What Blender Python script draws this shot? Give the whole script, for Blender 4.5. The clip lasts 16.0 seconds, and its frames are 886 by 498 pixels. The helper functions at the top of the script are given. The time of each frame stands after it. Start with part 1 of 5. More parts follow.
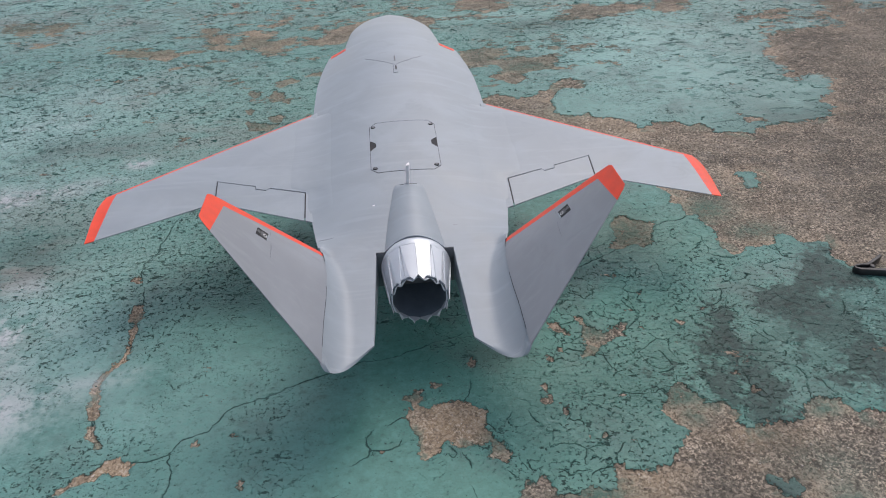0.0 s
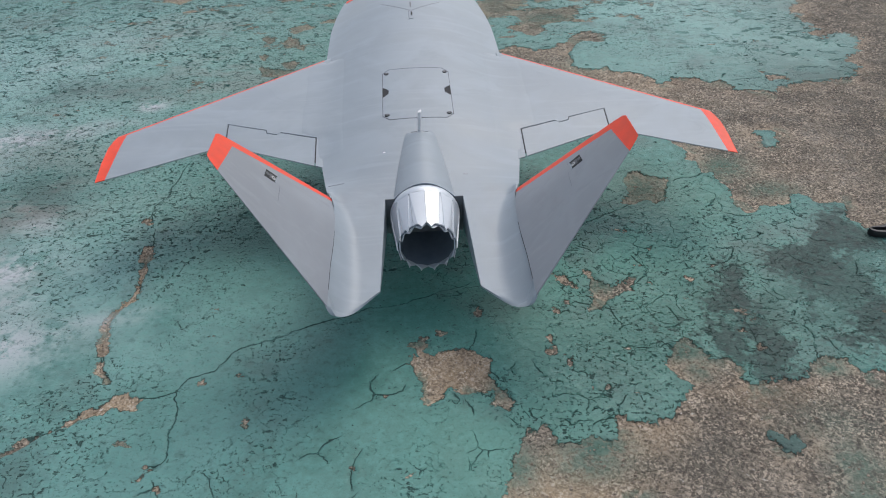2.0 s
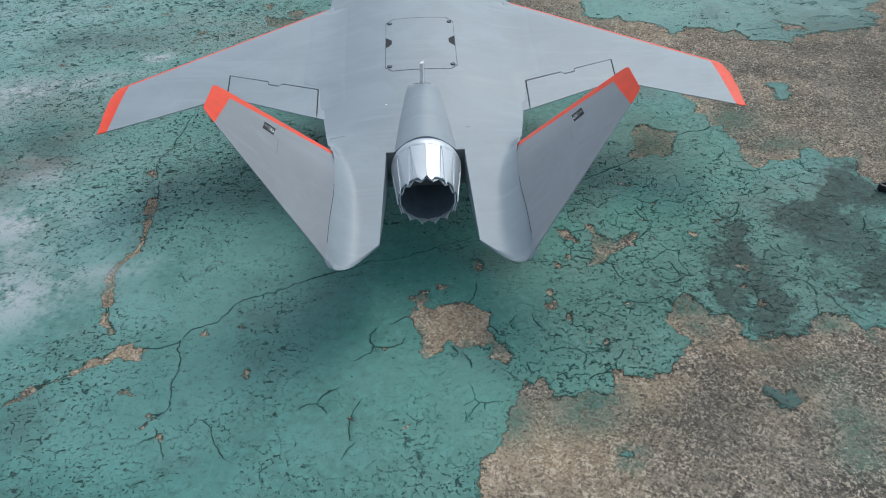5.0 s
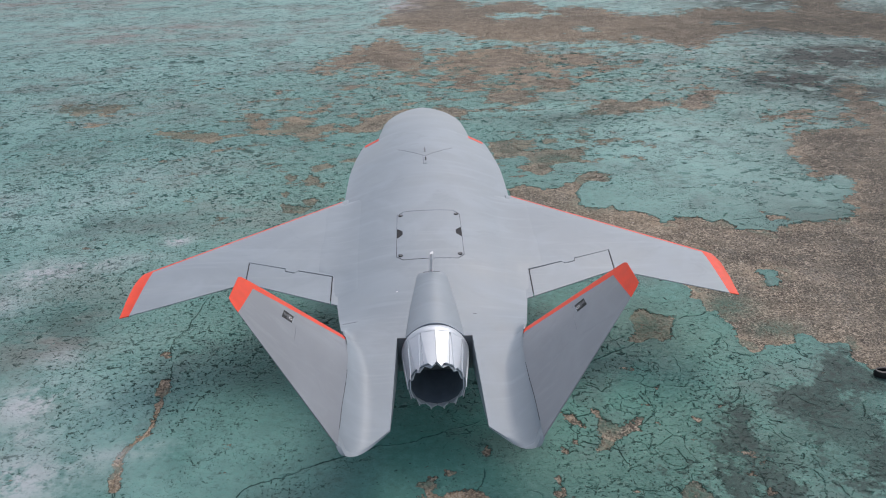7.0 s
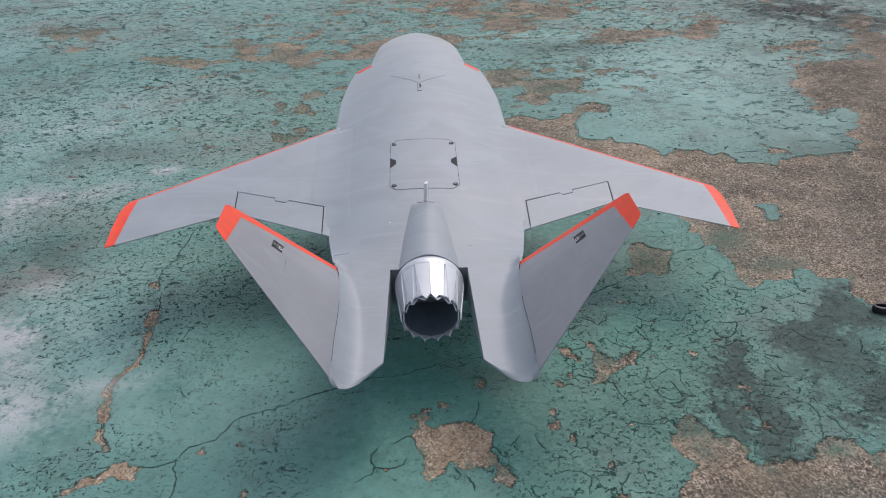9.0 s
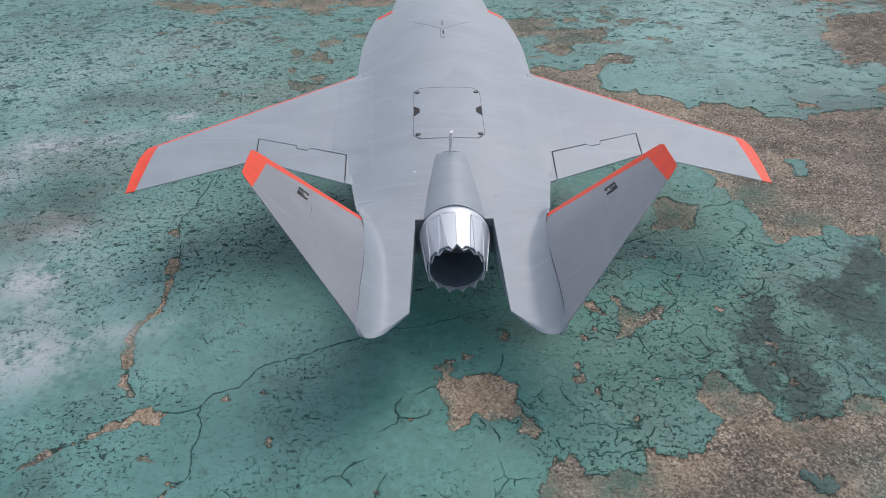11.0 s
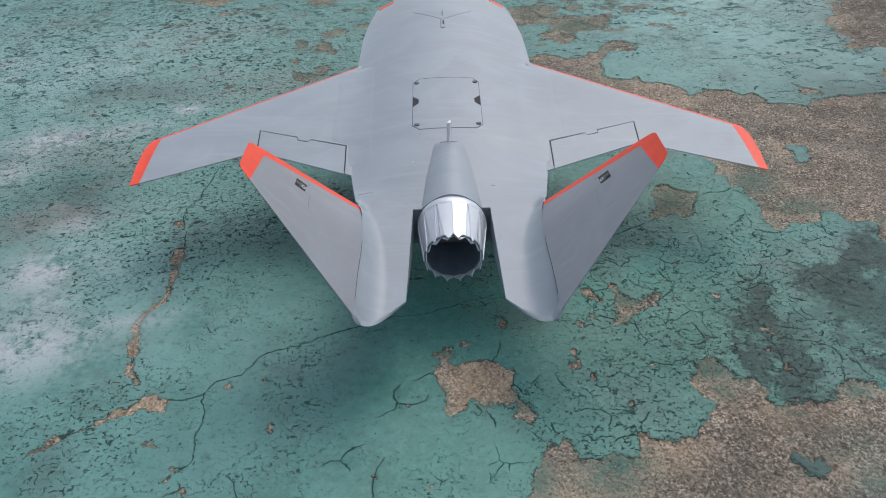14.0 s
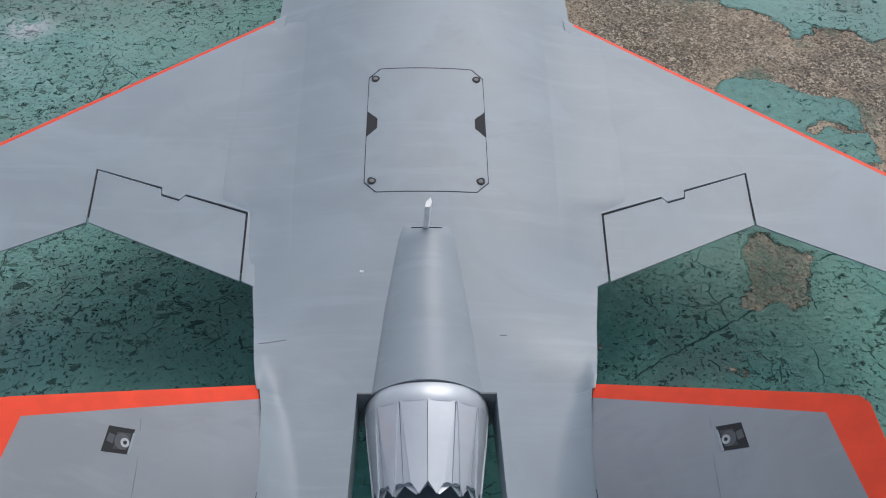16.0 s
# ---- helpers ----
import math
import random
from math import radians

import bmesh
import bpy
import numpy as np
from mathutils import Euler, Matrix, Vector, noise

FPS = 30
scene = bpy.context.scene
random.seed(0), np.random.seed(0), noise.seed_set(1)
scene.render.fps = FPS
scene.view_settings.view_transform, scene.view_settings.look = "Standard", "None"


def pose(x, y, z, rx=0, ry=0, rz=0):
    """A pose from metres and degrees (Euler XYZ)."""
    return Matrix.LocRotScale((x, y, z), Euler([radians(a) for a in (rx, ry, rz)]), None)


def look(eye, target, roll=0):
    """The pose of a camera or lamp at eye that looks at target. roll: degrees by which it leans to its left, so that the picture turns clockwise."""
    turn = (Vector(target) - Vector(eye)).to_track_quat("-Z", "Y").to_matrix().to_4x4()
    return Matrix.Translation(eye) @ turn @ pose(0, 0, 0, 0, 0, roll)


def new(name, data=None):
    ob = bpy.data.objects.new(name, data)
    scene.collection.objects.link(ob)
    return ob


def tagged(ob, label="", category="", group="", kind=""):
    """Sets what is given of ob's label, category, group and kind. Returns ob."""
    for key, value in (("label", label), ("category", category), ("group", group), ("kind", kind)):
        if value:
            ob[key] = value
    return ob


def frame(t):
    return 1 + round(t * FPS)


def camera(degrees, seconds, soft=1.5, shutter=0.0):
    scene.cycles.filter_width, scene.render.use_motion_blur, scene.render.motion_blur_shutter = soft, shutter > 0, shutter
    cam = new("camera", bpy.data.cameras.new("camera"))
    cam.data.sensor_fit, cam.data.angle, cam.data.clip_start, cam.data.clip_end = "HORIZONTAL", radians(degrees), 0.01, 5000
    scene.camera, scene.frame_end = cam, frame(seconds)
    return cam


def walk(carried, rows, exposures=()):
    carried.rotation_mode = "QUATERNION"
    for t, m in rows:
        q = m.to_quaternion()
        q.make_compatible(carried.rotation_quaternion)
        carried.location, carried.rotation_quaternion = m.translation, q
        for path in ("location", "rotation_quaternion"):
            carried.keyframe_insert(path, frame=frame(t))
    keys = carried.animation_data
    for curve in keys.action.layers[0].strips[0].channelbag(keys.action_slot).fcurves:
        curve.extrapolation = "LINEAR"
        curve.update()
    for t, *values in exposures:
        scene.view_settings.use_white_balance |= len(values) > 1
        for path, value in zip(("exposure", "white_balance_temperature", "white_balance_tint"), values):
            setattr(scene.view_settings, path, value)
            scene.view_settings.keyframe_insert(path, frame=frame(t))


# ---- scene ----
# Where the path runs: world metres, degrees as pose() takes them.
cam = camera(61.06, 16.0, soft=1.05)
PATH = [
    (0.0, -0.0193, -1.0030, 0.7113, 56.64, 2.34, -5.47),
    (0.5, -0.0253, -1.0006, 0.7054, 55.86, 1.96, -5.02),
    (1.0, -0.0226, -1.0041, 0.7037, 55.01, 1.65, -4.57),
    (1.5, -0.0141, -1.0091, 0.7038, 54.28, 1.58, -4.09),
    (2.0, -0.0128, -1.0068, 0.6981, 53.48, 1.58, -3.64),
    (2.5, -0.0096, -1.0068, 0.6969, 52.83, 1.62, -3.41),
    (3.0, -0.0050, -1.0048, 0.6951, 52.02, 1.74, -3.20),
    (5.3, 0.0074, -1.0052, 0.6985, 49.83, 2.04, -2.49),
    (5.5, 0.0057, -1.0040, 0.7006, 52.17, 2.03, -2.48),
    (6.0, 0.0019, -1.0154, 0.7330, 61.61, 1.92, -2.17),
    (6.5, -0.0025, -1.0304, 0.7472, 63.69, 1.83, -2.24),
    (7.0, -0.0080, -1.0268, 0.7382, 62.85, 1.68, -2.48),
    (7.5, -0.0109, -1.0176, 0.7285, 61.40, 1.49, -2.63),
    (8.0, -0.0107, -1.0167, 0.7278, 59.73, 1.31, -2.82),
    (8.5, -0.0134, -1.0077, 0.7217, 58.87, 1.12, -2.74),
    (9.0, -0.0110, -1.0020, 0.7176, 57.87, 0.99, -2.76),
    (11.5, -0.0410, -0.9909, 0.7030, 53.77, 0.52, -1.28),
    (12.0, -0.0436, -0.9931, 0.7031, 53.18, 0.48, -0.83),
    (12.5, -0.0378, -0.9941, 0.7029, 52.75, 0.57, -0.74),
    (13.0, -0.0351, -0.9973, 0.6965, 52.03, 0.69, -0.55),
    (13.5, -0.0291, -1.0047, 0.7065, 52.52, 0.83, -0.49),
    (14.0, -0.0142, -1.0034, 0.7134, 53.57, 1.55, -1.26),
    (14.5, -0.0048, -0.9515, 0.6712, 53.11, 2.08, -2.06),
    (15.0, -0.0623, -0.8440, 0.7466, 50.10, 0.02, -0.75),
    (15.1, -0.0738, -0.7988, 0.8014, 48.66, -0.47, -0.16),
    (15.2, -0.0647, -0.7541, 0.8303, 47.84, -0.50, 0.18),
    (15.3, -0.0369, -0.6944, 0.8446, 46.54, -0.19, 0.25),
    (15.4, -0.0149, -0.6368, 0.8405, 44.55, -0.41, 0.03),
    (15.5, -0.0023, -0.5727, 0.8285, 41.60, -0.96, -0.18),
    (15.6, 0.0067, -0.5222, 0.7987, 39.12, -1.16, -0.29),
    (15.8, 0.0067, -0.4380, 0.7272, 37.23, -1.04, -0.65),
    (16.0, -0.0008, -0.3985, 0.6637, 37.63, -1.05, -1.05),
]
walk(cam, [(t, pose(*p)) for t, *p in PATH], [
    (0.0, 0.06, 6700, 15), (1.5, 0.05, 6550, 12), (2.5, 0.04, 6500, 9), (5.4, 0.02, 6200, 3), (6.0, 0.10, 6350, 10), (6.5, 0.0, 6500, 12), (8.0, 0.02, 6700, 15), (9.0, 0.05, 6750, 16),
    (11.5, 0.04, 6500, 12), (14.5, 0.04, 6500, 11), (15.0, 0.06, 6500, 10), (15.5, -0.12, 6500, 10), (16.0, -0.08, 6500, 10)])

# ---------------------------------------------------------------- light
world = bpy.data.worlds.new("overcast_sky")
scene.world = world
world.use_nodes = True
wn = world.node_tree.nodes
wl = world.node_tree.links
sky = wn.new("ShaderNodeTexSky")
sky.sky_type = "NISHITA"
sky.sun_disc = False
SUN_EL, SUN_AZ = 57.0, 30.0
sky.sun_elevation, sky.sun_rotation = radians(SUN_EL), radians(SUN_AZ)
sky.air_density, sky.dust_density, sky.ozone_density = 1.0, 3.0, 1.0
cloud = wn.new("ShaderNodeMix")
cloud.data_type = "RGBA"
cloud.inputs[0].default_value = 0.50
grey = wn.new("ShaderNodeRGBToBW")
wl.new(sky.outputs[0], grey.inputs[0])
wl.new(sky.outputs[0], cloud.inputs[6])
wl.new(grey.outputs[0], cloud.inputs[7])
wl.new(cloud.outputs[2], wn["Background"].inputs[0])
wn["Background"].inputs[1].default_value = 0.188

sun = new("sun", bpy.data.lights.new("sun", "SUN"))
sun.data.energy = 0.45
sun.data.angle = radians(40)
sun.data.color = (1.0, 0.97, 0.93)
sun_dir = Vector((math.sin(radians(SUN_AZ)) * math.cos(radians(SUN_EL)), math.cos(radians(SUN_AZ)) * math.cos(radians(SUN_EL)), math.sin(radians(SUN_EL))))
sun.matrix_world = look(sun_dir * 30, (0, 0, 0))


# ---------------------------------------------------------------- materials
class Nodes:
    """A small builder of node materials."""

    def __init__(self, name):
        self.mat = bpy.data.materials.new(name)
        self.mat.use_nodes = True
        self.t = self.mat.node_tree
        self.bsdf = self.t.nodes["Principled BSDF"]

    def put(self, sock, value):
        if hasattr(value, "is_linked"):
            self.t.links.new(value, sock)
        elif value is not None:
            sock.default_value = value

    def math(self, op, a, b=None, c=None, clamp=False):
        n = self.t.nodes.new("ShaderNodeMath")
        n.operation, n.use_clamp = op, clamp
        for i, v in enumerate((a, b, c)):
            self.put(n.inputs[i], v)
        return n.outputs[0]

    def mix(self, f, a, b, blend="MIX"):
        n = self.t.nodes.new("ShaderNodeMix")
        n.data_type, n.blend_type = "RGBA", blend
        self.put(n.inputs[0], f)
        for i, v in ((6, a), (7, b)):
            self.put(n.inputs[i], (*v, 1) if isinstance(v, tuple) else v)
        return n.outputs[2]

    def step(self, v, lo, hi, a=0.0, b=1.0):
        n = self.t.nodes.new("ShaderNodeMapRange")
        n.interpolation_type = "SMOOTHSTEP"
        for i, w in enumerate((v, lo, hi, a, b)):
            self.put(n.inputs[i], w)
        return n.outputs[0]

    def coords(self, scale=(1, 1, 1), rot=0.0, which="Object"):
        c = self.t.nodes.new("ShaderNodeTexCoord")
        m = self.t.nodes.new("ShaderNodeMapping")
        m.inputs[2].default_value = (0, 0, rot)
        m.inputs[3].default_value = scale
        self.t.links.new(c.outputs[which], m.inputs[0])
        return m.outputs[0]

    def noise(self, vec, scale, detail=4.0, rough=0.55, warp=0.0):
        n = self.t.nodes.new("ShaderNodeTexNoise")
        self.put(n.inputs["Vector"], vec)
        n.inputs["Scale"].default_value, n.inputs["Detail"].default_value = scale, detail
        n.inputs["Roughness"].default_value, n.inputs["Distortion"].default_value = rough, warp
        return n.outputs[0]

    def warped(self, vec, scale, amount):
        n = self.t.nodes.new("ShaderNodeTexNoise")
        self.put(n.inputs["Vector"], vec)
        n.inputs["Scale"].default_value, n.inputs["Detail"].default_value = scale, 3.0
        s = self.t.nodes.new("ShaderNodeVectorMath")
        s.operation = "MULTIPLY_ADD"
        self.t.links.new(n.outputs[1], s.inputs[0])
        s.inputs[1].default_value = (amount,) * 3
        self.t.links.new(vec, s.inputs[2])
        return s.outputs[0]

    def voronoi(self, vec, scale, feature="F1", rand=1.0):
        n = self.t.nodes.new("ShaderNodeTexVoronoi")
        n.feature = feature
        self.put(n.inputs["Vector"], vec)
        n.inputs["Scale"].default_value, n.inputs["Randomness"].default_value = scale, rand
        return n

    def along(self, vec, angle, stretch):
        """Coordinates turned by an angle of their own in each cell, and stretched."""
        r = self.t.nodes.new("ShaderNodeVectorRotate")
        r.rotation_type = "Z_AXIS"
        self.put(r.inputs["Vector"], vec)
        self.put(r.inputs["Angle"], angle)
        m = self.t.nodes.new("ShaderNodeVectorMath")
        m.operation = "MULTIPLY"
        self.t.links.new(r.outputs[0], m.inputs[0])
        m.inputs[1].default_value = stretch
        return m.outputs[0]

    def attr(self, name):
        n = self.t.nodes.new("ShaderNodeAttribute")
        n.attribute_name = name
        return n.outputs["Fac"]

    def bump(self, height, strength, distance, normal=None):
        n = self.t.nodes.new("ShaderNodeBump")
        self.put(n.inputs["Height"], height)
        n.inputs["Strength"].default_value, n.inputs["Distance"].default_value = strength, distance
        if normal is not None:
            self.put(n.inputs["Normal"], normal)
        return n.outputs[0]

    def done(self, color, rough=0.5, metal=0.0, normal=None, spec=0.5):
        b = self.bsdf
        self.put(b.inputs["Base Color"], (*color, 1) if isinstance(color, tuple) else color)
        self.put(b.inputs["Roughness"], rough)
        self.put(b.inputs["Metallic"], metal)
        self.put(b.inputs["Specular IOR Level"], spec)
        if normal is not None:
            self.put(b.inputs["Normal"], normal)
        return self.mat


def airframe_paint(name, base, rough=0.5):
    """Grey sprayed paint with faint cloudy patches, smears and fine layer lines."""
    n = Nodes(name)
    v = n.coords()
    cloudy = n.noise(v, 9, 3, 0.6, 0.6)
    smear = n.noise(n.coords((2.2, 24, 8)), 3.0, 3, 0.6)
    grain = n.noise(v, 420, 2)
    col = n.mix(n.step(cloudy, 0.35, 0.7), tuple(c * 0.91 for c in base), tuple(c * 1.06 for c in base))
    col = n.mix(n.step(smear, 0.50, 0.74, 0, 0.42), col, tuple(min(1, c * 1.14) for c in base))
    rub = n.noise(n.coords((3, 5, 3), 0.5), 3.2, 5, 0.65, 0.8)
    col = n.mix(n.step(rub, 0.54, 0.68, 0, 0.5), col, tuple(c * 0.86 for c in base))
    warm = n.noise(v, 16, 2)
    col = n.mix(n.step(warm, 0.5, 0.75, 0, 0.22), col, (base[0] * 1.02, base[1] * 0.99, base[2] * 0.93))
    ridges = n.noise(n.coords((1, 900, 1)), 1.0, 0)
    h = n.math("ADD", n.math("MULTIPLY", grain, 0.6), n.math("MULTIPLY", ridges, 0.25))
    r = n.step(cloudy, 0.3, 0.7, rough - 0.06, rough + 0.08)
    return n.done(col, r, 0, n.bump(h, 0.08, 0.0006), 0.5)


def plain(name, col, rough=0.5, metal=0.0, spec=0.5, mottle=0.12, scale=60):
    n = Nodes(name)
    v = n.coords()
    k = n.noise(v, scale, 3)
    c = n.mix(n.step(k, 0.3, 0.7), tuple(x * (1 - mottle) for x in col), tuple(min(1, x * (1 + mottle)) for x in col))
    return n.done(c, n.step(k, 0.3, 0.7, rough - 0.05, rough + 0.05), metal, n.bump(n.noise(v, 500, 2), 0.06, 0.0005), spec)


GREY = airframe_paint("grey_airframe_paint", (0.318, 0.370, 0.412), 0.40)
GREY_TAIL = airframe_paint("grey_tail_paint", (0.290, 0.314, 0.345), 0.44)
ORANGE = plain("fluorescent_orange_tape", (0.90, 0.075, 0.03), 0.42, 0, 0.4, 0.06)
SEAM = plain("dark_seam", (0.03, 0.032, 0.036), 0.8)
WALL_DARK = plain("dark_grey_parts", (0.16, 0.17, 0.18), 0.6)
BLACK = plain("black_plastic", (0.018, 0.018, 0.02), 0.42)
POCKET = plain("pocket_black", (0.02, 0.021, 0.024), 0.7)
STEEL = plain("servo_screw_metal", (0.55, 0.55, 0.56), 0.35, 1.0)
SERVO_PALE = plain("servo_pale_grey", (0.095, 0.10, 0.11), 0.4)
SERVO = plain("servo_grey_plastic", (0.055, 0.056, 0.06), 0.45)
WHITE = plain("white_plastic", (0.78, 0.79, 0.80), 0.4)
FAINT = plain("faint_seam", (0.24, 0.255, 0.28), 0.6)
DUCT = plain("duct_inside", (0.15, 0.19, 0.225), 0.45)


def nozzle_metal():
    n = Nodes("silver_nozzle_paint")
    v = n.coords((60, 60, 8))
    k = n.noise(v, 2.0, 3)
    c = n.mix(k, (0.56, 0.605, 0.65), (0.67, 0.715, 0.76))
    return n.done(c, n.step(k, 0.3, 0.7, 0.40, 0.52), 0.55, n.bump(n.noise(n.coords(), 300, 2), 0.08, 0.0005))


SILVER = nozzle_metal()


def ground_material():
    """Teal floor paint, flaked off a brown aggregate concrete, with cracks, soot and chalky stains; some sheen and
    shade are painted in.
    """
    n = Nodes("flaking_teal_paint_on_concrete")
    v = n.coords()
    big = n.noise(v, 2.3, 4, 0.6)
    mid = n.noise(v, 13, 5, 0.62)
    fine = n.noise(v, 75, 5, 0.65)
    tiny = n.noise(v, 320, 3, 0.6)
    flaky = n.attr("flaky")
    # where the paint is gone
    jag = n.math("ADD", n.math("MULTIPLY", n.math("SUBTRACT", mid, 0.5), 0.004), n.math("MULTIPLY", n.math("SUBTRACT", fine, 0.5), 0.020))
    jag = n.math("ADD", jag, n.math("MULTIPLY", n.math("SUBTRACT", n.noise(n.coords((1, 1, 1), 0.4), 38, 4, 0.68), 0.5), 0.016))
    jag = n.math("ADD", jag, n.math("MULTIPLY", n.math("SUBTRACT", n.noise(v, 190, 3, 0.6), 0.5), 0.011))
    away = n.attr("away")
    ragged = n.math("MULTIPLY", n.math("SUBTRACT", n.noise(n.coords((0.8, 1.2, 1)), 20, 7, 0.74), 0.5), 0.50)
    edge = n.math("ADD", n.math("ADD", n.attr("peel"), jag), n.math("MULTIPLY", ragged, away))
    loss = n.math("ADD", n.noise(n.coords((0.8, 1.25, 1)), 11, 8, 0.74), n.math("MULTIPLY", flaky, 0.185))
    loss = n.math("ADD", loss, n.math("MULTIPLY", n.step(n.attr("peel"), -0.11, 0.0), n.math("MULTIPLY", away, 0.075)))
    spots = n.step(loss, 0.657, 0.661)
    bare = n.math("MAXIMUM", n.step(edge, -0.0009, 0.0009), spots)
    # dark outline of dirt, with the shade under the torn edge painted in
    rim = n.math("MAXIMUM", n.math("MULTIPLY", n.step(edge, -0.0016, 0.0), n.step(edge, n.math("ADD", 0.0022, n.math("MULTIPLY", away, 0.010)), 0.0006)), n.math("MULTIPLY", n.step(loss, 0.646, 0.657), n.step(loss, 0.674, 0.661)))
    rim = n.math("MULTIPLY", rim, n.step(n.noise(v, 26, 4, 0.65), 0.40, 0.56, 0.25, 1.0))
    # lifted flakes, short cracks and specks in the paint film
    where = n.math("ADD", n.noise(v, 6, 6, 0.72), n.math("ADD", n.math("ADD", n.math("MULTIPLY", flaky, 0.08), n.math("MULTIPLY", n.attr("dashes"), 0.13)), n.math("MULTIPLY", away, 0.03)))
    smudge = n.step(n.math("ADD", n.math("MULTIPLY", n.attr("smudge"), 16.0), n.math("ADD", n.math("MULTIPLY", n.math("SUBTRACT", mid, 0.5), 3.0), n.math("MULTIPLY", n.math("SUBTRACT", fine, 0.5), 2.6))), -0.40, 0.26)
    near_cell = n.voronoi(n.warped(v, 34, 0.020), 30, "DISTANCE_TO_EDGE").outputs["Distance"]
    far_cell = n.voronoi(n.warped(n.coords((0.8, 1.3, 1), -0.1), 9, 0.10), 9, "DISTANCE_TO_EDGE").outputs["Distance"]
    line_a = n.math("MULTIPLY", n.math("MULTIPLY", n.step(near_cell, 0.030, 0.014), n.step(n.noise(v, 60, 3, 0.6), 0.55, 0.58)), n.step(where, 0.50, 0.58))
    line_b = n.math("MULTIPLY", n.math("MULTIPLY", n.step(far_cell, 0.022, 0.008), n.step(n.noise(v, 15, 5, 0.65), 0.52, 0.55)), n.step(away, 0.05, 0.4))
    plate_cell = n.voronoi(n.warped(n.warped(v, 16, 0.03), 60, 0.010), 21, "DISTANCE_TO_EDGE").outputs["Distance"]
    line_c = n.math("MULTIPLY", n.math("MULTIPLY", n.step(plate_cell, 0.015, 0.004), n.step(n.noise(v, 17, 4, 0.62), 0.51, 0.56)), n.step(n.attr("green"), 0.30, 0.65))
    fleck_a = n.noise(n.coords((1.0, 1.35, 1), 0.25), 100, 5, 0.68)
    fleck_b = n.noise(n.coords((1.7, 1.0, 1), 0.7), 95, 4, 0.6)
    fleck_c = n.noise(n.coords((1.0, 1.8, 1), -0.35), 40, 6, 0.66)
    at_a, at_b = n.step(where, 0.45, 0.58), n.step(where, 0.46, 0.60)
    at_c = n.step(n.math("ADD", where, n.math("MULTIPLY", away, 0.05)), 0.48, 0.58)
    dash_a = n.math("MULTIPLY", n.step(fleck_a, 0.600, 0.640), at_a)
    dash_b = n.math("MULTIPLY", n.step(fleck_b, 0.620, 0.660), at_b)
    dash_c = n.math("MULTIPLY", n.step(fleck_c, 0.605, 0.622), at_c)
    fleck_d = n.noise(n.warped(n.coords((0.9, 1.5, 1), -0.15), 20, 0.02), 27, 6, 0.68)
    at_d = n.math("MULTIPLY", n.step(away, 0.0, 0.35), n.step(n.noise(v, 2.6, 5, 0.65), 0.38, 0.58, 0.25, 1.0))
    dash_d = n.math("MULTIPLY", n.step(fleck_d, 0.572, 0.60), at_d)
    scaly = n.math("MULTIPLY", n.math("MAXIMUM", n.attr("dashes"), n.math("MULTIPLY", away, 0.6)), n.math("SUBTRACT", 1.0, n.math("MULTIPLY", n.attr("pale_sheen"), 0.45)))
    rows_of = n.warped(n.coords((1.0, 1.35, 1), -0.12), 40, 0.014)
    fleck_e = n.noise(rows_of, 62, 5, 0.68)
    # the same noise, shifted to paint a lit side beside each dark stroke
    shifted = n.t.nodes.new("ShaderNodeVectorMath")
    shifted.operation = "ADD"
    n.t.links.new(rows_of, shifted.inputs[0])
    shifted.inputs[1].default_value = (0.0008, -0.0042, 0)
    fleck_f = n.noise(shifted.outputs[0], 62, 5, 0.68)
    at_e = n.math("MULTIPLY", scaly, n.step(n.noise(v, 4.2, 5, 0.68), 0.36, 0.56, 0.25, 1.0))
    bite = n.math("SUBTRACT", 0.650, n.math("MULTIPLY", at_e, 0.086))
    dash_e = n.math("MULTIPLY", n.step(n.math("SUBTRACT", fleck_e, bite), 0.0, 0.040), n.step(at_e, 0.05, 0.3, 0.0, 0.75))
    lit_lip_e = n.math("MULTIPLY", n.step(n.math("SUBTRACT", fleck_f, bite), -0.025, 0.020), n.step(at_e, 0.05, 0.3))
    # lighter lips round the lifted flakes: the light they catch, painted as colour
    lips = n.math("MAXIMUM", n.math("MULTIPLY", n.step(fleck_a, 0.53, 0.59), at_a), n.math("MAXIMUM", n.math("MULTIPLY", n.step(fleck_c, 0.555, 0.595), at_c), n.math("MULTIPLY", n.math("MULTIPLY", n.step(fleck_d, 0.52, 0.565), at_d), 1.5)))
    specks = n.math("MULTIPLY", n.step(n.noise(v, 210, 3, 0.65), 0.60, 0.64), n.step(where, 0.40, 0.60, 0.15, 1.0))
    pits = n.step(n.noise(v, 130, 4, 0.7), 0.675, 0.70)
    wander = n.math("ADD", n.math("MULTIPLY", n.math("SUBTRACT", fine, 0.5), 0.007), n.math("MULTIPLY", n.math("SUBTRACT", n.noise(v, 170, 2, 0.5), 0.5), 0.004))
    side = n.math("ABSOLUTE", n.math("ADD", n.attr("crack_side"), wander))
    crack = n.math("MULTIPLY", n.step(side, n.step(n.noise(v, 40, 2), 0.35, 0.65, 0.0008, 0.0017), 0.0003), n.step(n.attr("crack"), 0.007, 0.004))
    crack = n.math("MULTIPLY", crack, n.step(n.noise(v, 30, 4, 0.65), 0.40, 0.54, 0.60, 1.0))
    # cracks, dirt and specks, with the shade under lifted flakes painted dark
    dark_lines = line_a
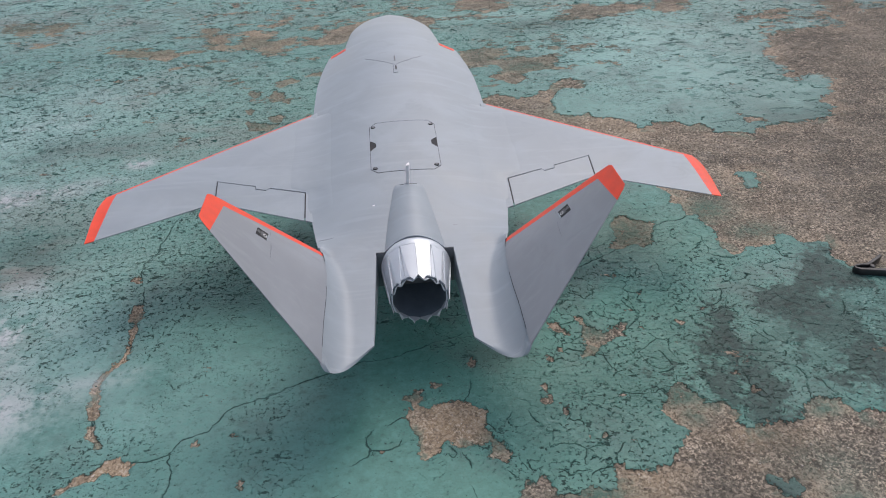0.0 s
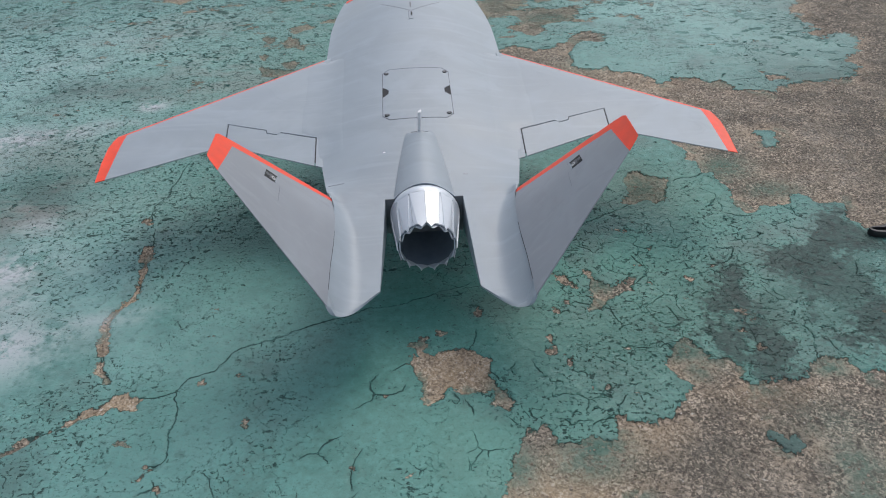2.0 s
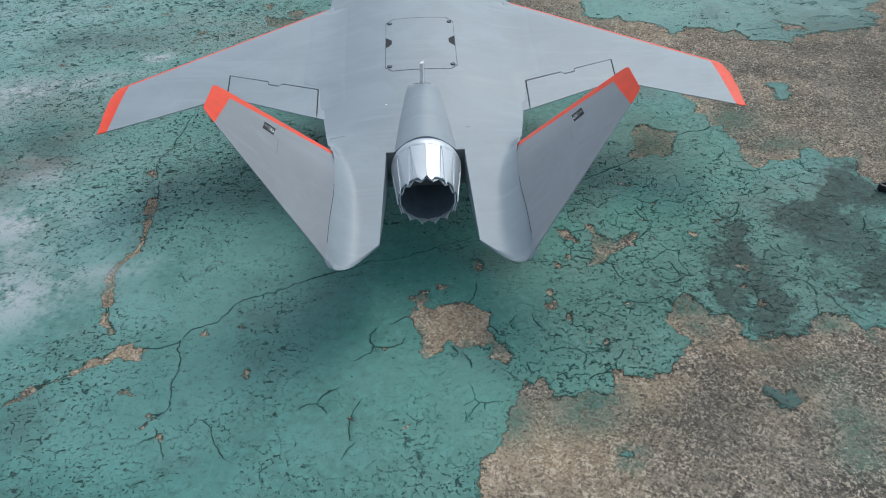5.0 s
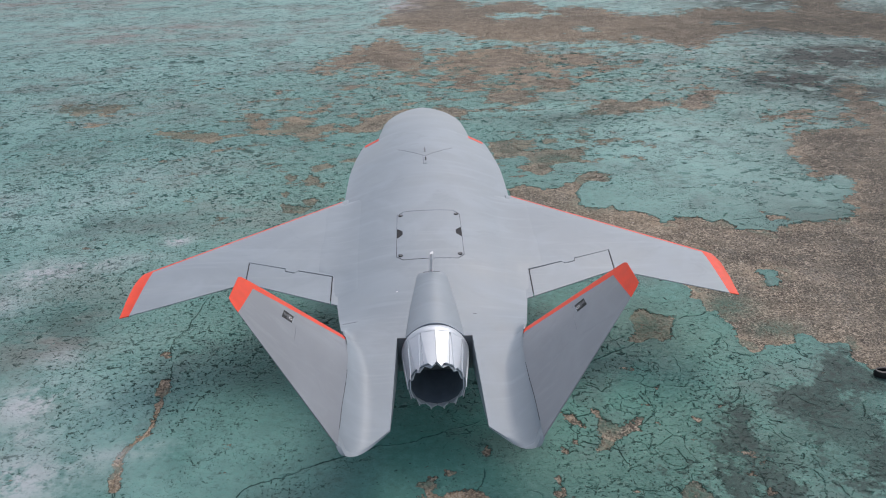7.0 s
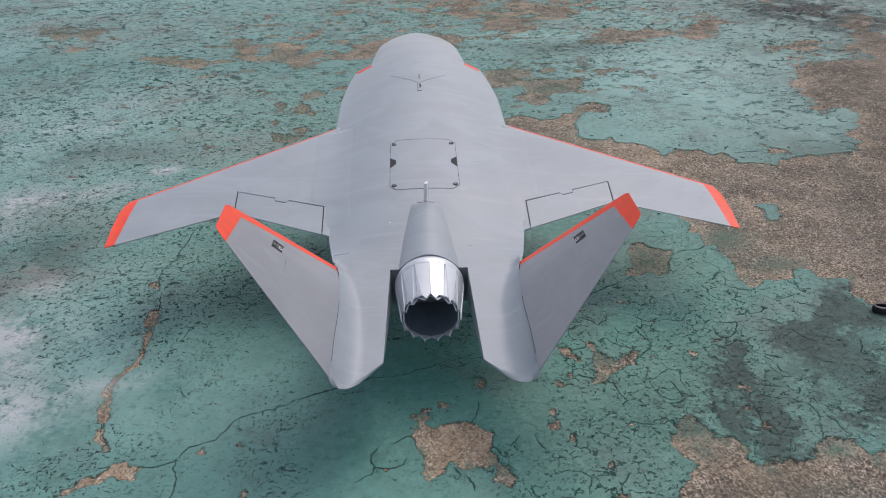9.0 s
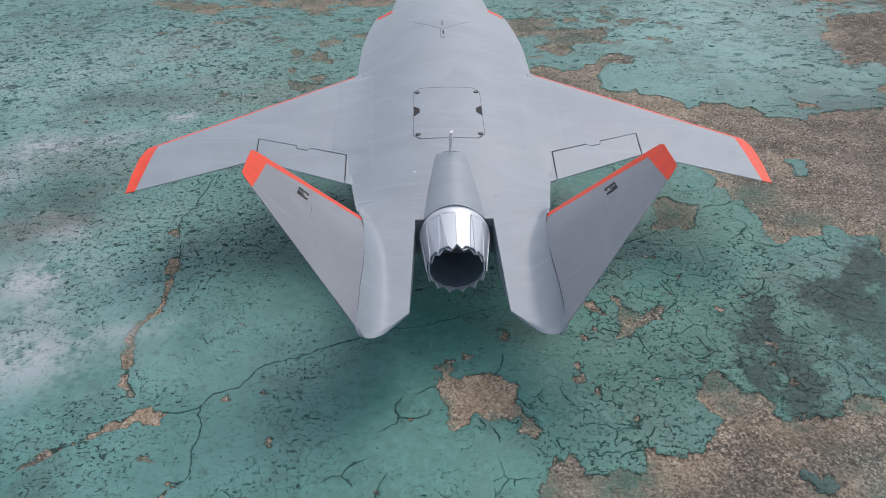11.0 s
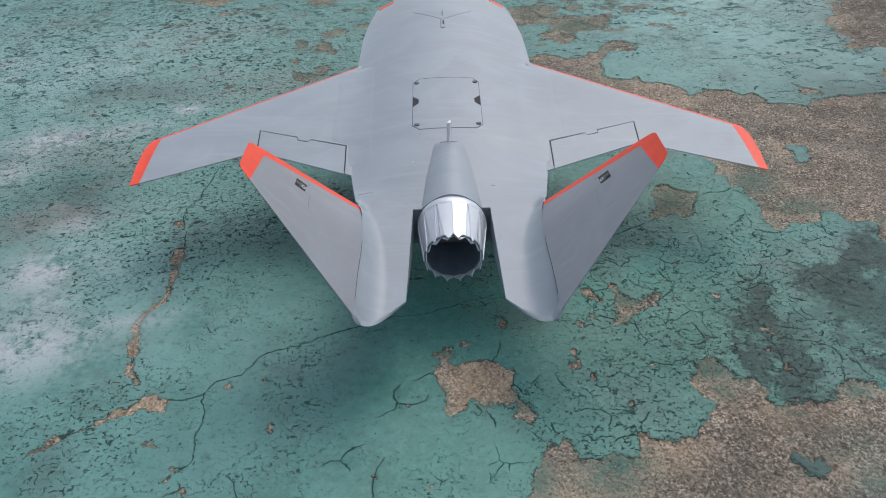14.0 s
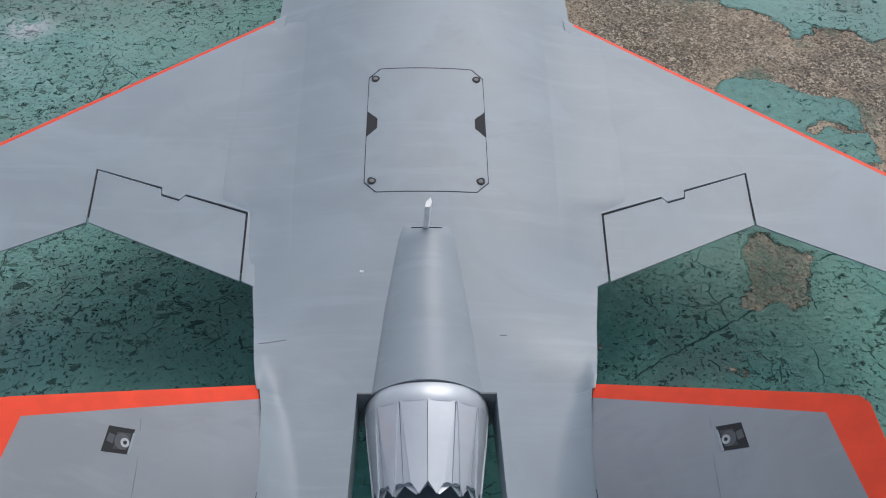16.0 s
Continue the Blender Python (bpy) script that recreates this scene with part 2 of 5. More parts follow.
    for extra in (line_b, line_c, dash_e, dash_a, dash_b, dash_c, n.math("MULTIPLY", dash_d, 0.95), crack, pits, n.math("MULTIPLY", specks, 0.8)):
        dark_lines = n.math("MAXIMUM", dark_lines, extra)
    # paint colours
    teal = n.mix(n.step(big, 0.35, 0.68), (0.038, 0.172, 0.148), (0.062, 0.232, 0.203))
    teal = n.mix(n.step(mid, 0.45, 0.70, 0, 0.5), teal, (0.100, 0.305, 0.272))
    teal = n.mix(n.step(tiny, 0.45, 0.62, 0, 0.40), teal, (0.038, 0.122, 0.108))
    # pale paint; the sky's sheen, stronger far off, is put into the colour
    teal = n.mix(n.math("MULTIPLY", n.math("MAXIMUM", n.attr("pale_sheen"), n.math("MULTIPLY", away, 0.85)), n.step(mid, 0.3, 0.6, 0.6, 1.0)), teal, (0.285, 0.490, 0.465))
    teal = n.mix(n.step(fine, 0.50, 0.62, 0, 0.40), teal, (0.118, 0.330, 0.295))
    teal = n.mix(n.step(fine, 0.46, 0.34, 0, 0.45), teal, (0.040, 0.110, 0.098))
    teal = n.mix(n.math("MULTIPLY", lips, 0.40), teal, (0.190, 0.400, 0.360))
    teal = n.mix(n.math("MULTIPLY", lit_lip_e, 0.55), teal, (0.255, 0.430, 0.385))
    teal = n.mix(n.math("MULTIPLY", n.attr("green"), 0.6), teal, n.mix(mid, (0.055, 0.205, 0.150), (0.105, 0.300, 0.225)))
    dirt = n.step(n.noise(v, 5.5, 6, 0.7), 0.50, 0.68, 0, 0.55)
    teal = n.mix(dirt, teal, (0.078, 0.132, 0.124))
    worn = n.math("MULTIPLY", n.step(n.noise(n.coords((0.8, 1.2, 1), 0.3), 3.6, 8, 0.74), 0.50, 0.60), n.math("MULTIPLY", away, 0.65))
    teal = n.mix(worn, teal, (0.165, 0.205, 0.185))
    grime = n.math("MULTIPLY", n.attr("grime"), n.step(n.noise(n.coords((0.7, 1.4, 1), 0.1), 4.5, 7, 0.72), 0.44, 0.60, 0.15, 1.0))
    teal = n.mix(grime, teal, (0.255, 0.242, 0.222))
    # soot, and the shadow behind the tail as colour
    soot_and_shadow = n.math("MULTIPLY", n.attr("soot_and_shadow"), n.step(n.math("ADD", mid, n.math("MULTIPLY", fine, 0.5)), 0.56, 0.78, 0.20, 1.0), None, True)
    soot_and_shadow = n.math("MAXIMUM", soot_and_shadow, n.math("MULTIPLY", smudge, n.step(fine, 0.30, 0.62, 0.96, 0.74)))
    oily = n.mix(n.step(mid, 0.42, 0.62), (0.036, 0.044, 0.043), (0.062, 0.074, 0.071))
    teal = n.mix(soot_and_shadow, teal, oily)
    teal = n.mix(n.math("MULTIPLY", dark_lines, 0.80), teal, (0.033, 0.054, 0.049))
    # concrete colours: a matted, chipped face
    turn = n.voronoi(n.warped(v, 70, 0.016), 150)
    tone = n.t.nodes.new("ShaderNodeRGBToBW")
    n.t.links.new(turn.outputs["Color"], tone.inputs[0])
    fibre = n.noise(n.along(v, n.math("MULTIPLY", tone.outputs[0], 19.0), (1.0, 1.5, 1.0)), 165, 3, 0.58)
    stones = n.voronoi(n.warped(v, 90, 0.014), 150)
    conc = n.mix(n.step(n.noise(v, 7, 5, 0.6), 0.36, 0.66), (0.155, 0.139, 0.115), (0.275, 0.240, 0.194))
    conc = n.mix(n.step(n.noise(v, 19, 4, 0.6), 0.50, 0.62, 0, 0.45), conc, (0.235, 0.222, 0.200))
    conc = n.mix(n.step(n.noise(v, 3.1, 5, 0.65), 0.46, 0.60, 0, 0.75), conc, (0.115, 0.106, 0.094))
    conc = n.mix(n.math("MULTIPLY", n.step(n.attr("peel"), 0.055, 0.0), n.step(n.noise(v, 14, 4, 0.6), 0.42, 0.58, 0.2, 0.85)), conc, (0.41, 0.33, 0.245))
    conc = n.mix(n.math("MULTIPLY", n.attr("tan"), n.step(fine, 0.35, 0.55, 0.55, 0.95)), conc, (0.40, 0.305, 0.205))
    clump = n.step(n.noise(v, 34, 4, 0.6), 0.38, 0.60, 0.30, 0.95)
    conc = n.mix(n.math("MULTIPLY", n.step(fibre, 0.52, 0.58), clump), conc, (0.56, 0.475, 0.375))
    conc = n.mix(n.math("MULTIPLY", n.step(fibre, 0.47, 0.39, 0, 0.66), n.math("SUBTRACT", 1.0, n.math("MULTIPLY", n.attr("tan"), 0.45))), conc, (0.058, 0.050, 0.043))
    conc = n.mix(n.step(n.noise(v, 420, 2, 0.6), 0.58, 0.66, 0, 0.4), conc, (0.40, 0.35, 0.30))
    conc = n.mix(n.math("MULTIPLY", n.step(fine, 0.44, 0.34, 0, 0.75), n.math("SUBTRACT", 1.0, n.math("MULTIPLY", n.attr("tan"), 0.8))), conc, (0.066, 0.058, 0.052))
    conc = n.mix(n.step(n.noise(v, 120, 2, 0.6), 0.70, 0.73, 0, 0.8), conc, (0.62, 0.58, 0.52))
    lip_film = n.math("MULTIPLY", n.step(n.attr("peel"), 0.035, 0.004), n.step(n.noise(v, 16, 4, 0.6), 0.54, 0.62, 0, 0.7))
    film = n.math("MULTIPLY", n.math("MAXIMUM", n.attr("film"), lip_film), n.step(n.math("ADD", fine, n.math("MULTIPLY", n.math("SUBTRACT", fibre, 0.5), 0.5)), 0.38, 0.54, 0.35, 0.92))
    conc = n.mix(film, conc, (0.118, 0.200, 0.162))
    conc = n.mix(n.math("MULTIPLY", soot_and_shadow, 0.6), conc, (0.085, 0.085, 0.074))
    col = n.mix(bare, teal, conc)
    # edge dirt and painted edge shade
    col = n.mix(n.math("MULTIPLY", rim, 0.68), col, (0.026, 0.027, 0.025))
    chalk = n.math("MULTIPLY", n.attr("chalk"), n.step(n.math("ADD", n.math("MULTIPLY", mid, 0.6), n.math("MULTIPLY", fine, 0.4)), 0.41, 0.55))
    chalk = n.math("MULTIPLY", chalk, n.math("SUBTRACT", 1.0, n.math("MULTIPLY", dark_lines, 0.7)))
    col = n.mix(n.math("MULTIPLY", chalk, 0.88), col, (0.53, 0.55, 0.58))
    # relief
    h = n.math("ADD", n.math("MULTIPLY", n.math("SUBTRACT", 1.0, bare), 1.0), n.math("MULTIPLY", mid, 0.6))
    h = n.math("ADD", h, n.math("MULTIPLY", n.math("MULTIPLY", stones.outputs["Distance"], bare), -0.6))
    h = n.math("ADD", h, n.math("MULTIPLY", n.math("MULTIPLY", fibre, bare), 1.2))
    h = n.math("ADD", h, n.math("MULTIPLY", fine, 0.5))
    h = n.math("SUBTRACT", h, n.math("MULTIPLY", dark_lines, 1.6))
    h = n.math("SUBTRACT", h, n.math("MULTIPLY", n.math("MULTIPLY", fleck_e, at_e), 5.0))
    rough = n.mix(n.math("MAXIMUM", bare, n.math("MAXIMUM", dark_lines, rim)), n.mix(n.step(mid, 0.3, 0.7), (0.42,) * 3, (0.58,) * 3), (0.95,) * 3)
    rough = n.mix(chalk, rough, (0.7,) * 3)
    gloss = n.step(n.math("MAXIMUM", n.math("MAXIMUM", bare, n.math("MULTIPLY", soot_and_shadow, 0.6)), n.math("MAXIMUM", dark_lines, rim)), 0.0, 0.6, 0.42, 0.08)
    return n.done(col, rough, 0, n.bump(h, 0.8, 0.0016), gloss)


GROUND = ground_material()


# ---------------------------------------------------------------- mesh helpers
def as_mesh(name, bm, mats, smooth=True, angle=35):
    me = bpy.data.meshes.new(name)
    bmesh.ops.recalc_face_normals(bm, faces=bm.faces)
    bm.to_mesh(me)
    bm.free()
    for m in mats if isinstance(mats, (list, tuple)) else [mats]:
        me.materials.append(m)
    if smooth:
        me.polygons.foreach_set("use_smooth", [True] * len(me.polygons))
        me.set_sharp_from_angle(angle=radians(angle))
    return me


def part(name, bm, material, parent, label="", smooth=True, angle=35):
    ob = new(name, as_mesh(name, bm, material, smooth, angle))
    ob.parent = parent
    if label:
        tagged(ob, label=label)
    return ob


def thing(name, label, category, m=None, group="", kind=""):
    ob = tagged(new(name), label, category, group, kind)
    if m is not None:
        ob.matrix_world = m
    return ob


def slabs(outline, cuts, place, key=lambda u, v: 0):
    """A plate of the given flat outline, cut along lines ((u, v), (du, dv)); place(u, v, side) lays its two sides (+1, -1)
    in space. Gives one bmesh for each key of its faces."""
    flat = bmesh.new()
    flat.faces.new([flat.verts.new((u, v, 0)) for u, v in outline])
    bmesh.ops.triangulate(flat, faces=flat.faces[:])
    for (u, v), (du, dv) in cuts:
        bmesh.ops.bisect_plane(flat, geom=flat.verts[:] + flat.edges[:] + flat.faces[:], dist=1e-6, plane_co=(u, v, 0), plane_no=(-dv, du, 0))
    bmesh.ops.remove_doubles(flat, verts=flat.verts, dist=1e-5)
    out, made = {}, {}
    for f in flat.faces:
        c = f.calc_center_median()
        k = key(c.x, c.y)
        bm = out.setdefault(k, bmesh.new())
        vs = made.setdefault(k, {})

        def at(p, s):
            q = (p.index, s)
            if q not in vs:
                vs[q] = bm.verts.new(place(p.co.x, p.co.y, s))
            return vs[q]

        for s in (1, -1):
            try:
                bm.faces.new([at(p, s) for p in (f.verts if s > 0 else reversed(f.verts))])
            except ValueError:
                pass
        for e in f.edges:
            if len(e.link_faces) == 1:
                a, b = e.verts
                try:
                    bm.faces.new([at(a, 1), at(a, -1), at(b, -1), at(b, 1)])
                except ValueError:
                    pass
    flat.free()
    return out


def loft(rings, closed=True, caps=True):
    """A skin over rows of points; each row closed on itself if asked."""
    bm = bmesh.new()
    rows = [[bm.verts.new(p) for p in r] for r in rings]
    n = len(rows[0])
    for a, b in zip(rows, rows[1:]):
        for i in range(n if closed else n - 1):
            j = (i + 1) % n
            bm.faces.new([a[i], a[j], b[j], b[i]])
    if caps and closed:
        for r in (rows[0], list(reversed(rows[-1]))):
            if n % 2:
                bm.faces.new(r)
            for i in range(n // 2 - 1 if n % 2 == 0 else 0):
                bm.faces.new([r[i], r[i + 1], r[n - 2 - i], r[n - 1 - i]])
    return bm


def grid_lines(axis, lo, hi, step):
    k = max(1, round((hi - lo) / step))
    return [(((lo + (hi - lo) * i / k, 0), (0, 1)) if axis == "u" else ((0, lo + (hi - lo) * i / k), (1, 0))) for i in range(1, k)]


def between(y, table, win=0.0):
    """A smooth reading of a table of (y, value)."""
    ys, vs = [r[0] for r in table], [r[1] for r in table]
    if not win:
        return float(np.interp(y, ys, vs))
    o = np.linspace(-1, 1, 9)
    w = np.exp(-2 * o * o)
    return float((np.interp(y + o * win, ys, vs) * w).sum() / w.sum())


def sstep(x, a, b):
    t = min(1.0, max(0.0, (x - a) / (b - a)))
    return t * t * (3 - 2 * t)


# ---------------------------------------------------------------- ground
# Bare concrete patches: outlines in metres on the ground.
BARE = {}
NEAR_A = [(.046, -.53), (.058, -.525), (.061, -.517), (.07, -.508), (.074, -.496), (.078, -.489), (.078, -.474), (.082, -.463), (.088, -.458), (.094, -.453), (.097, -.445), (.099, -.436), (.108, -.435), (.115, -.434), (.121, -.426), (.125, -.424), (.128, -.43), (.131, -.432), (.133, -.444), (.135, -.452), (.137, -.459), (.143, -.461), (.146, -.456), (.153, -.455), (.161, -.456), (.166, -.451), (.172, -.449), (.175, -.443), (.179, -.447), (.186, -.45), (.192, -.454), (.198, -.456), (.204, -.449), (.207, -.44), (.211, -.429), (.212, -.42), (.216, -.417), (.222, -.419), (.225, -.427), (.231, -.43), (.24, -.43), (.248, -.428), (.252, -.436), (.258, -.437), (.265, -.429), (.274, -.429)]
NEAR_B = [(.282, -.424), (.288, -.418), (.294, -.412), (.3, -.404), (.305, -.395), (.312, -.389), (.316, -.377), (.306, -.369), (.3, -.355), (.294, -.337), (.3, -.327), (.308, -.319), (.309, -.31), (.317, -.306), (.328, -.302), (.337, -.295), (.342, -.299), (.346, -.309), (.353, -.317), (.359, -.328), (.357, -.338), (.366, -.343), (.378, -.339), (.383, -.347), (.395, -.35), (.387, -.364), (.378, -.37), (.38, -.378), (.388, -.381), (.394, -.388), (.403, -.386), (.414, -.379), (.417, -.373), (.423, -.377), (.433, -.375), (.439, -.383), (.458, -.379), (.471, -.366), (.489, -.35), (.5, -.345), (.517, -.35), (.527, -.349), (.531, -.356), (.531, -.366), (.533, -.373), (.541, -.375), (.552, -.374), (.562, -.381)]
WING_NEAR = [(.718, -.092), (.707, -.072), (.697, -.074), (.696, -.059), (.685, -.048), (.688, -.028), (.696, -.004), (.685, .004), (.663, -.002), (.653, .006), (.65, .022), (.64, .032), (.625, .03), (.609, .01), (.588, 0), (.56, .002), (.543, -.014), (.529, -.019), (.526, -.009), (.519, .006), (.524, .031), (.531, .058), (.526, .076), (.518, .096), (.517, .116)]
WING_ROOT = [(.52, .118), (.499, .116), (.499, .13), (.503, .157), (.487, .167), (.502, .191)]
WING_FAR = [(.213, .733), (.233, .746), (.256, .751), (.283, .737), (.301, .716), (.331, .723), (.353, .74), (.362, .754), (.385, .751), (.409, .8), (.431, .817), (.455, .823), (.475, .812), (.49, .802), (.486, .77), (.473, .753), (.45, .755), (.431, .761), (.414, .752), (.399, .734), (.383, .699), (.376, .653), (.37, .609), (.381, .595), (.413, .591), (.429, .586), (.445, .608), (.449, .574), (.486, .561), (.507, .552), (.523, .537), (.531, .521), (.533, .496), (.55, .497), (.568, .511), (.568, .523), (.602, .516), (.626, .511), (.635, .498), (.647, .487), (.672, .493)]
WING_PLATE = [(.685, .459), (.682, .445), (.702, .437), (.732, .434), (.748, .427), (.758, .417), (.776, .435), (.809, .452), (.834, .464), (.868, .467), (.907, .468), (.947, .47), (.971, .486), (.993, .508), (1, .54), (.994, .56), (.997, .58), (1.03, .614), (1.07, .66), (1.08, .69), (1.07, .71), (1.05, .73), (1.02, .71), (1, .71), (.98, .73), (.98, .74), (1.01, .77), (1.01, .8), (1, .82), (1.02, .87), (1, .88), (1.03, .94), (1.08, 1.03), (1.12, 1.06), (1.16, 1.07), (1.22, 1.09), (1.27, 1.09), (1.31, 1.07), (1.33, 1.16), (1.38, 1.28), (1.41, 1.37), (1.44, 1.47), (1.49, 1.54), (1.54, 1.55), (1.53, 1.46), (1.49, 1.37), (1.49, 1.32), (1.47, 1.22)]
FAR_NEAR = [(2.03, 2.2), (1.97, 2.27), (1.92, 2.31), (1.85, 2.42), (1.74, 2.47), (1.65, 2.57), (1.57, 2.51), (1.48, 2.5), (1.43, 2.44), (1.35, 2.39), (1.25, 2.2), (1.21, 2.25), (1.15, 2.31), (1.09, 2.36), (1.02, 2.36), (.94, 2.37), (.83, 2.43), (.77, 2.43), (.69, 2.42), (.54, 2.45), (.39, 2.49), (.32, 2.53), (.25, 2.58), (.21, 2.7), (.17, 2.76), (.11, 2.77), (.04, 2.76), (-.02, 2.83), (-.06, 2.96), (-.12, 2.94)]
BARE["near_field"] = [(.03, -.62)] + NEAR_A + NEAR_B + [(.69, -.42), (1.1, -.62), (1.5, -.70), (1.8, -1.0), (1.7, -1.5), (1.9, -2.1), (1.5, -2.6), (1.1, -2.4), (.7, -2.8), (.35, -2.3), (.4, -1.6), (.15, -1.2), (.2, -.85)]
BARE["beside_wing"] = WING_NEAR + WING_ROOT + [(.47, .27), (.38, .36), (.28, .40), (.205, .46)] + WING_FAR + WING_PLATE + [(1.9, 1.40), (2.4, 1.3), (2.8, .9), (2.5, .5), (2.3, .1), (1.8, .05), (1.5, -.2), (1.2, -.1), (.90, -.20)]
BARE["behind_tail"] = [(-.031, -.277), (-.024, -.273), (-.017, -.271), (-.013, -.264), (-.006, -.259), (-.006, -.272), (-.003, -.279), (-.011, -.289), (-.007, -.298), (-.002, -.303), (.003, -.301), (.013, -.291), (.028, -.287), (.049, -.29), (.057, -.295), (.062, -.303), (.074, -.304), (.076, -.311), (.073, -.319), (.07, -.339), (.078, -.354), (.086, -.366), (.092, -.384), (.086, -.399), (.082, -.391), (.069, -.387), (.076, -.378), (.079, -.371), (.074, -.367), (.051, -.369), (.03, -.368), (.025, -.362), (.019, -.358), (.01, -.365), (.008, -.372), (0, -.378), (-.009, -.38), (-.017, -.37), (-.016, -.348), (-.02, -.333), (-.027, -.316), (-.032, -.309), (-.025, -.286)]
BARE["under_flap"] = [(.363, .121), (.381, .134), (.395, .135), (.404, .116), (.423, .106), (.442, .108), (.428, .083), (.418, .069), (.414, .048), (.401, .032), (.39, .028), (.383, .041), (.372, .038), (.356, .029), (.338, .033), (.351, .058), (.354, .085)]
BARE["beside_fin"] = [(.235, -.139), (.242, -.141), (.245, -.155), (.249, -.166), (.255, -.177), (.267, -.18), (.28, -.175), (.291, -.171), (.301, -.165), (.296, -.174), (.297, -.186), (.297, -.197), (.29, -.195), (.28, -.192), (.27, -.199), (.252, -.206), (.249, -.214), (.238, -.223), (.227, -.228), (.221, -.232), (.22, -.225), (.227, -.218), (.231, -.203), (.233, -.188), (.237, -.175), (.242, -.16), (.236, -.151)]
BARE["sliver"] = [(.185, -.142), (.195, -.145), (.205, -.147), (.21, -.157), (.213, -.17), (.215, -.181), (.209, -.179), (.205, -.171), (.197, -.171), (.19, -.162), (.188, -.152)]
BARE["chip_a"] = [(.157, -.278), (.162, -.281), (.164, -.292), (.159, -.308), (.153, -.31), (.148, -.303), (.155, -.295), (.154, -.286)]
BARE["chip_b"] = [(.173, -.312), (.177, -.32), (.179, -.335), (.173, -.34), (.17, -.33), (.171, -.318)]
BARE["chip_c"] = [(.065, -.2), (.071, -.207), (.072, -.222), (.067, -.233), (.06, -.228), (.062, -.214)]
BARE["corner"] = [(-.426, -.357), (-.419, -.354), (-.414, -.346), (-.411, -.338), (-.402, -.333), (-.395, -.332), (-.385, -.335), (-.376, -.337), (-.368, -.34), (-.367, -.351), (-.368, -.36), (-.377, -.362), (-.388, -.358), (-.395, -.351), (-.403, -.352), (-.408, -.359), (-.416, -.363)]
BARE["plate_hole"] = [(.771, .536), (.776, .523), (.791, .511), (.812, .5), (.814, .484), (.792, .484), (.777, .479), (.778, .504)]
BARE["beside_nose"] = [(.198, 1.093), (.217, 1.08), (.249, 1.097), (.257, 1.065), (.271, 1.043), (.283, 1.008), (.315, .999), (.341, 1.01), (.374, 1.011), (.406, 1.007), (.424, 1.019), (.45, 1.025), (.455, .953), (.439, .946), (.418, .904), (.394, .902), (.37, .901), (.343, .878), (.346, .848), (.329, .821), (.316, .807), (.296, .821), (.284, .843), (.25, .873), (.268, .896), (.292, .897), (.297, .937), (.285, .965), (.262, .968), (.236, .953), (.213, .961), (.198, .976)]
BARE["nose_chip"] = [(.351, 1.093), (.369, 1.133), (.387, 1.109), (.392, 1.068), (.366, 1.066)]
BARE["far_left"] = [(-.44, 2.06), (-.4, 2.16), (-.37, 2.24), (-.34, 2.28), (-.31, 2.33), (-.28, 2.42), (-.24, 2.53), (-.21, 2.61), (-.17, 2.63), (-.11, 2.55), (-.07, 2.49), (-.02, 2.38), (.01, 2.31), (.02, 2.23), (0, 2.14), (-.01, 2.04), (-.04, 2.02), (-.1, 2.05), (-.15, 2.08), (-.21, 2.15), (-.25, 2.18), (-.3, 2.18), (-.3, 2.06), (-.34, 2.05), (-.39, 2.04)]
BARE["far_band"] = [(-.21, 2.99), (-.16, 3.31), (-.13, 3.58), (.01, 3.87), (.22, 3.86), (.32, 3.68), (.36, 3.41), (.47, 3.54), (.58, 3.62), (.68, 3.55), (.71, 3.43), (.76, 3.28), (.87, 3.35), (.96, 3.33), (1.03, 3.18), (1.02, 3.01), (1.07, 2.98), (1.22, 2.97), (1.37, 2.97), (1.45, 3.09), (1.54, 3.14), (1.72, 3.1), (1.8, 3.01), (1.9, 2.95), (2.01, 3.03), (2.1, 3.25), (2.03, 3.33), (2.12, 3.56), (2.24, 3.76), (2.63, 3.65), (2.25, 2.94), (2.29, 2.84), (2.35, 2.75)] + [(4.0, 3.3), (4.6, 3.0), (4.1, 2.2)] + FAR_NEAR
BARE["far_c"] = [(.25, 2.04), (.29, 2.26), (.35, 2.34), (.41, 2.35), (.44, 2.27), (.49, 2.18), (.5, 2.08), (.45, 2.01), (.39, 2), (.33, 1.98), (.28, 1.99)]
BARE["far_d"] = [(.62, 2.13), (.67, 2.17), (.72, 2.16), (.73, 2.08), (.71, 2), (.65, 2), (.61, 2.03)]
BARE["far_e"] = [(.14, 2.22), (.18, 2.26), (.25, 2.23), (.23, 2.1), (.17, 2.06), (.13, 2.08)]
BARE["far_f"] = [(.15, 1.75), (.17, 1.87), (.23, 1.92), (.24, 1.86), (.22, 1.74), (.19, 1.7)]
BARE["far_g"] = [(.23, 1.58), (.26, 1.64), (.32, 1.64), (.38, 1.67), (.4, 1.59), (.4, 1.5), (.36, 1.48), (.3, 1.49), (.24, 1.51)]
BARE["far_h"] = [(.45, 1.78), (.53, 1.77), (.56, 1.72), (.54, 1.66), (.46, 1.66), (.44, 1.72)]
BARE["far_i"] = [(.59, 1.47), (.65, 1.48), (.7, 1.46), (.76, 1.45), (.84, 1.45), (.83, 1.41), (.79, 1.35), (.73, 1.34), (.66, 1.31), (.61, 1.32), (.56, 1.31), (.57, 1.39)]
BARE["far_j"] = [(.89, 1.45), (.95, 1.52), (1.02, 1.6), (1.05, 1.57), (1.03, 1.5), (1, 1.43), (.95, 1.36), (.91, 1.32), (.87, 1.34), (.85, 1.37)]
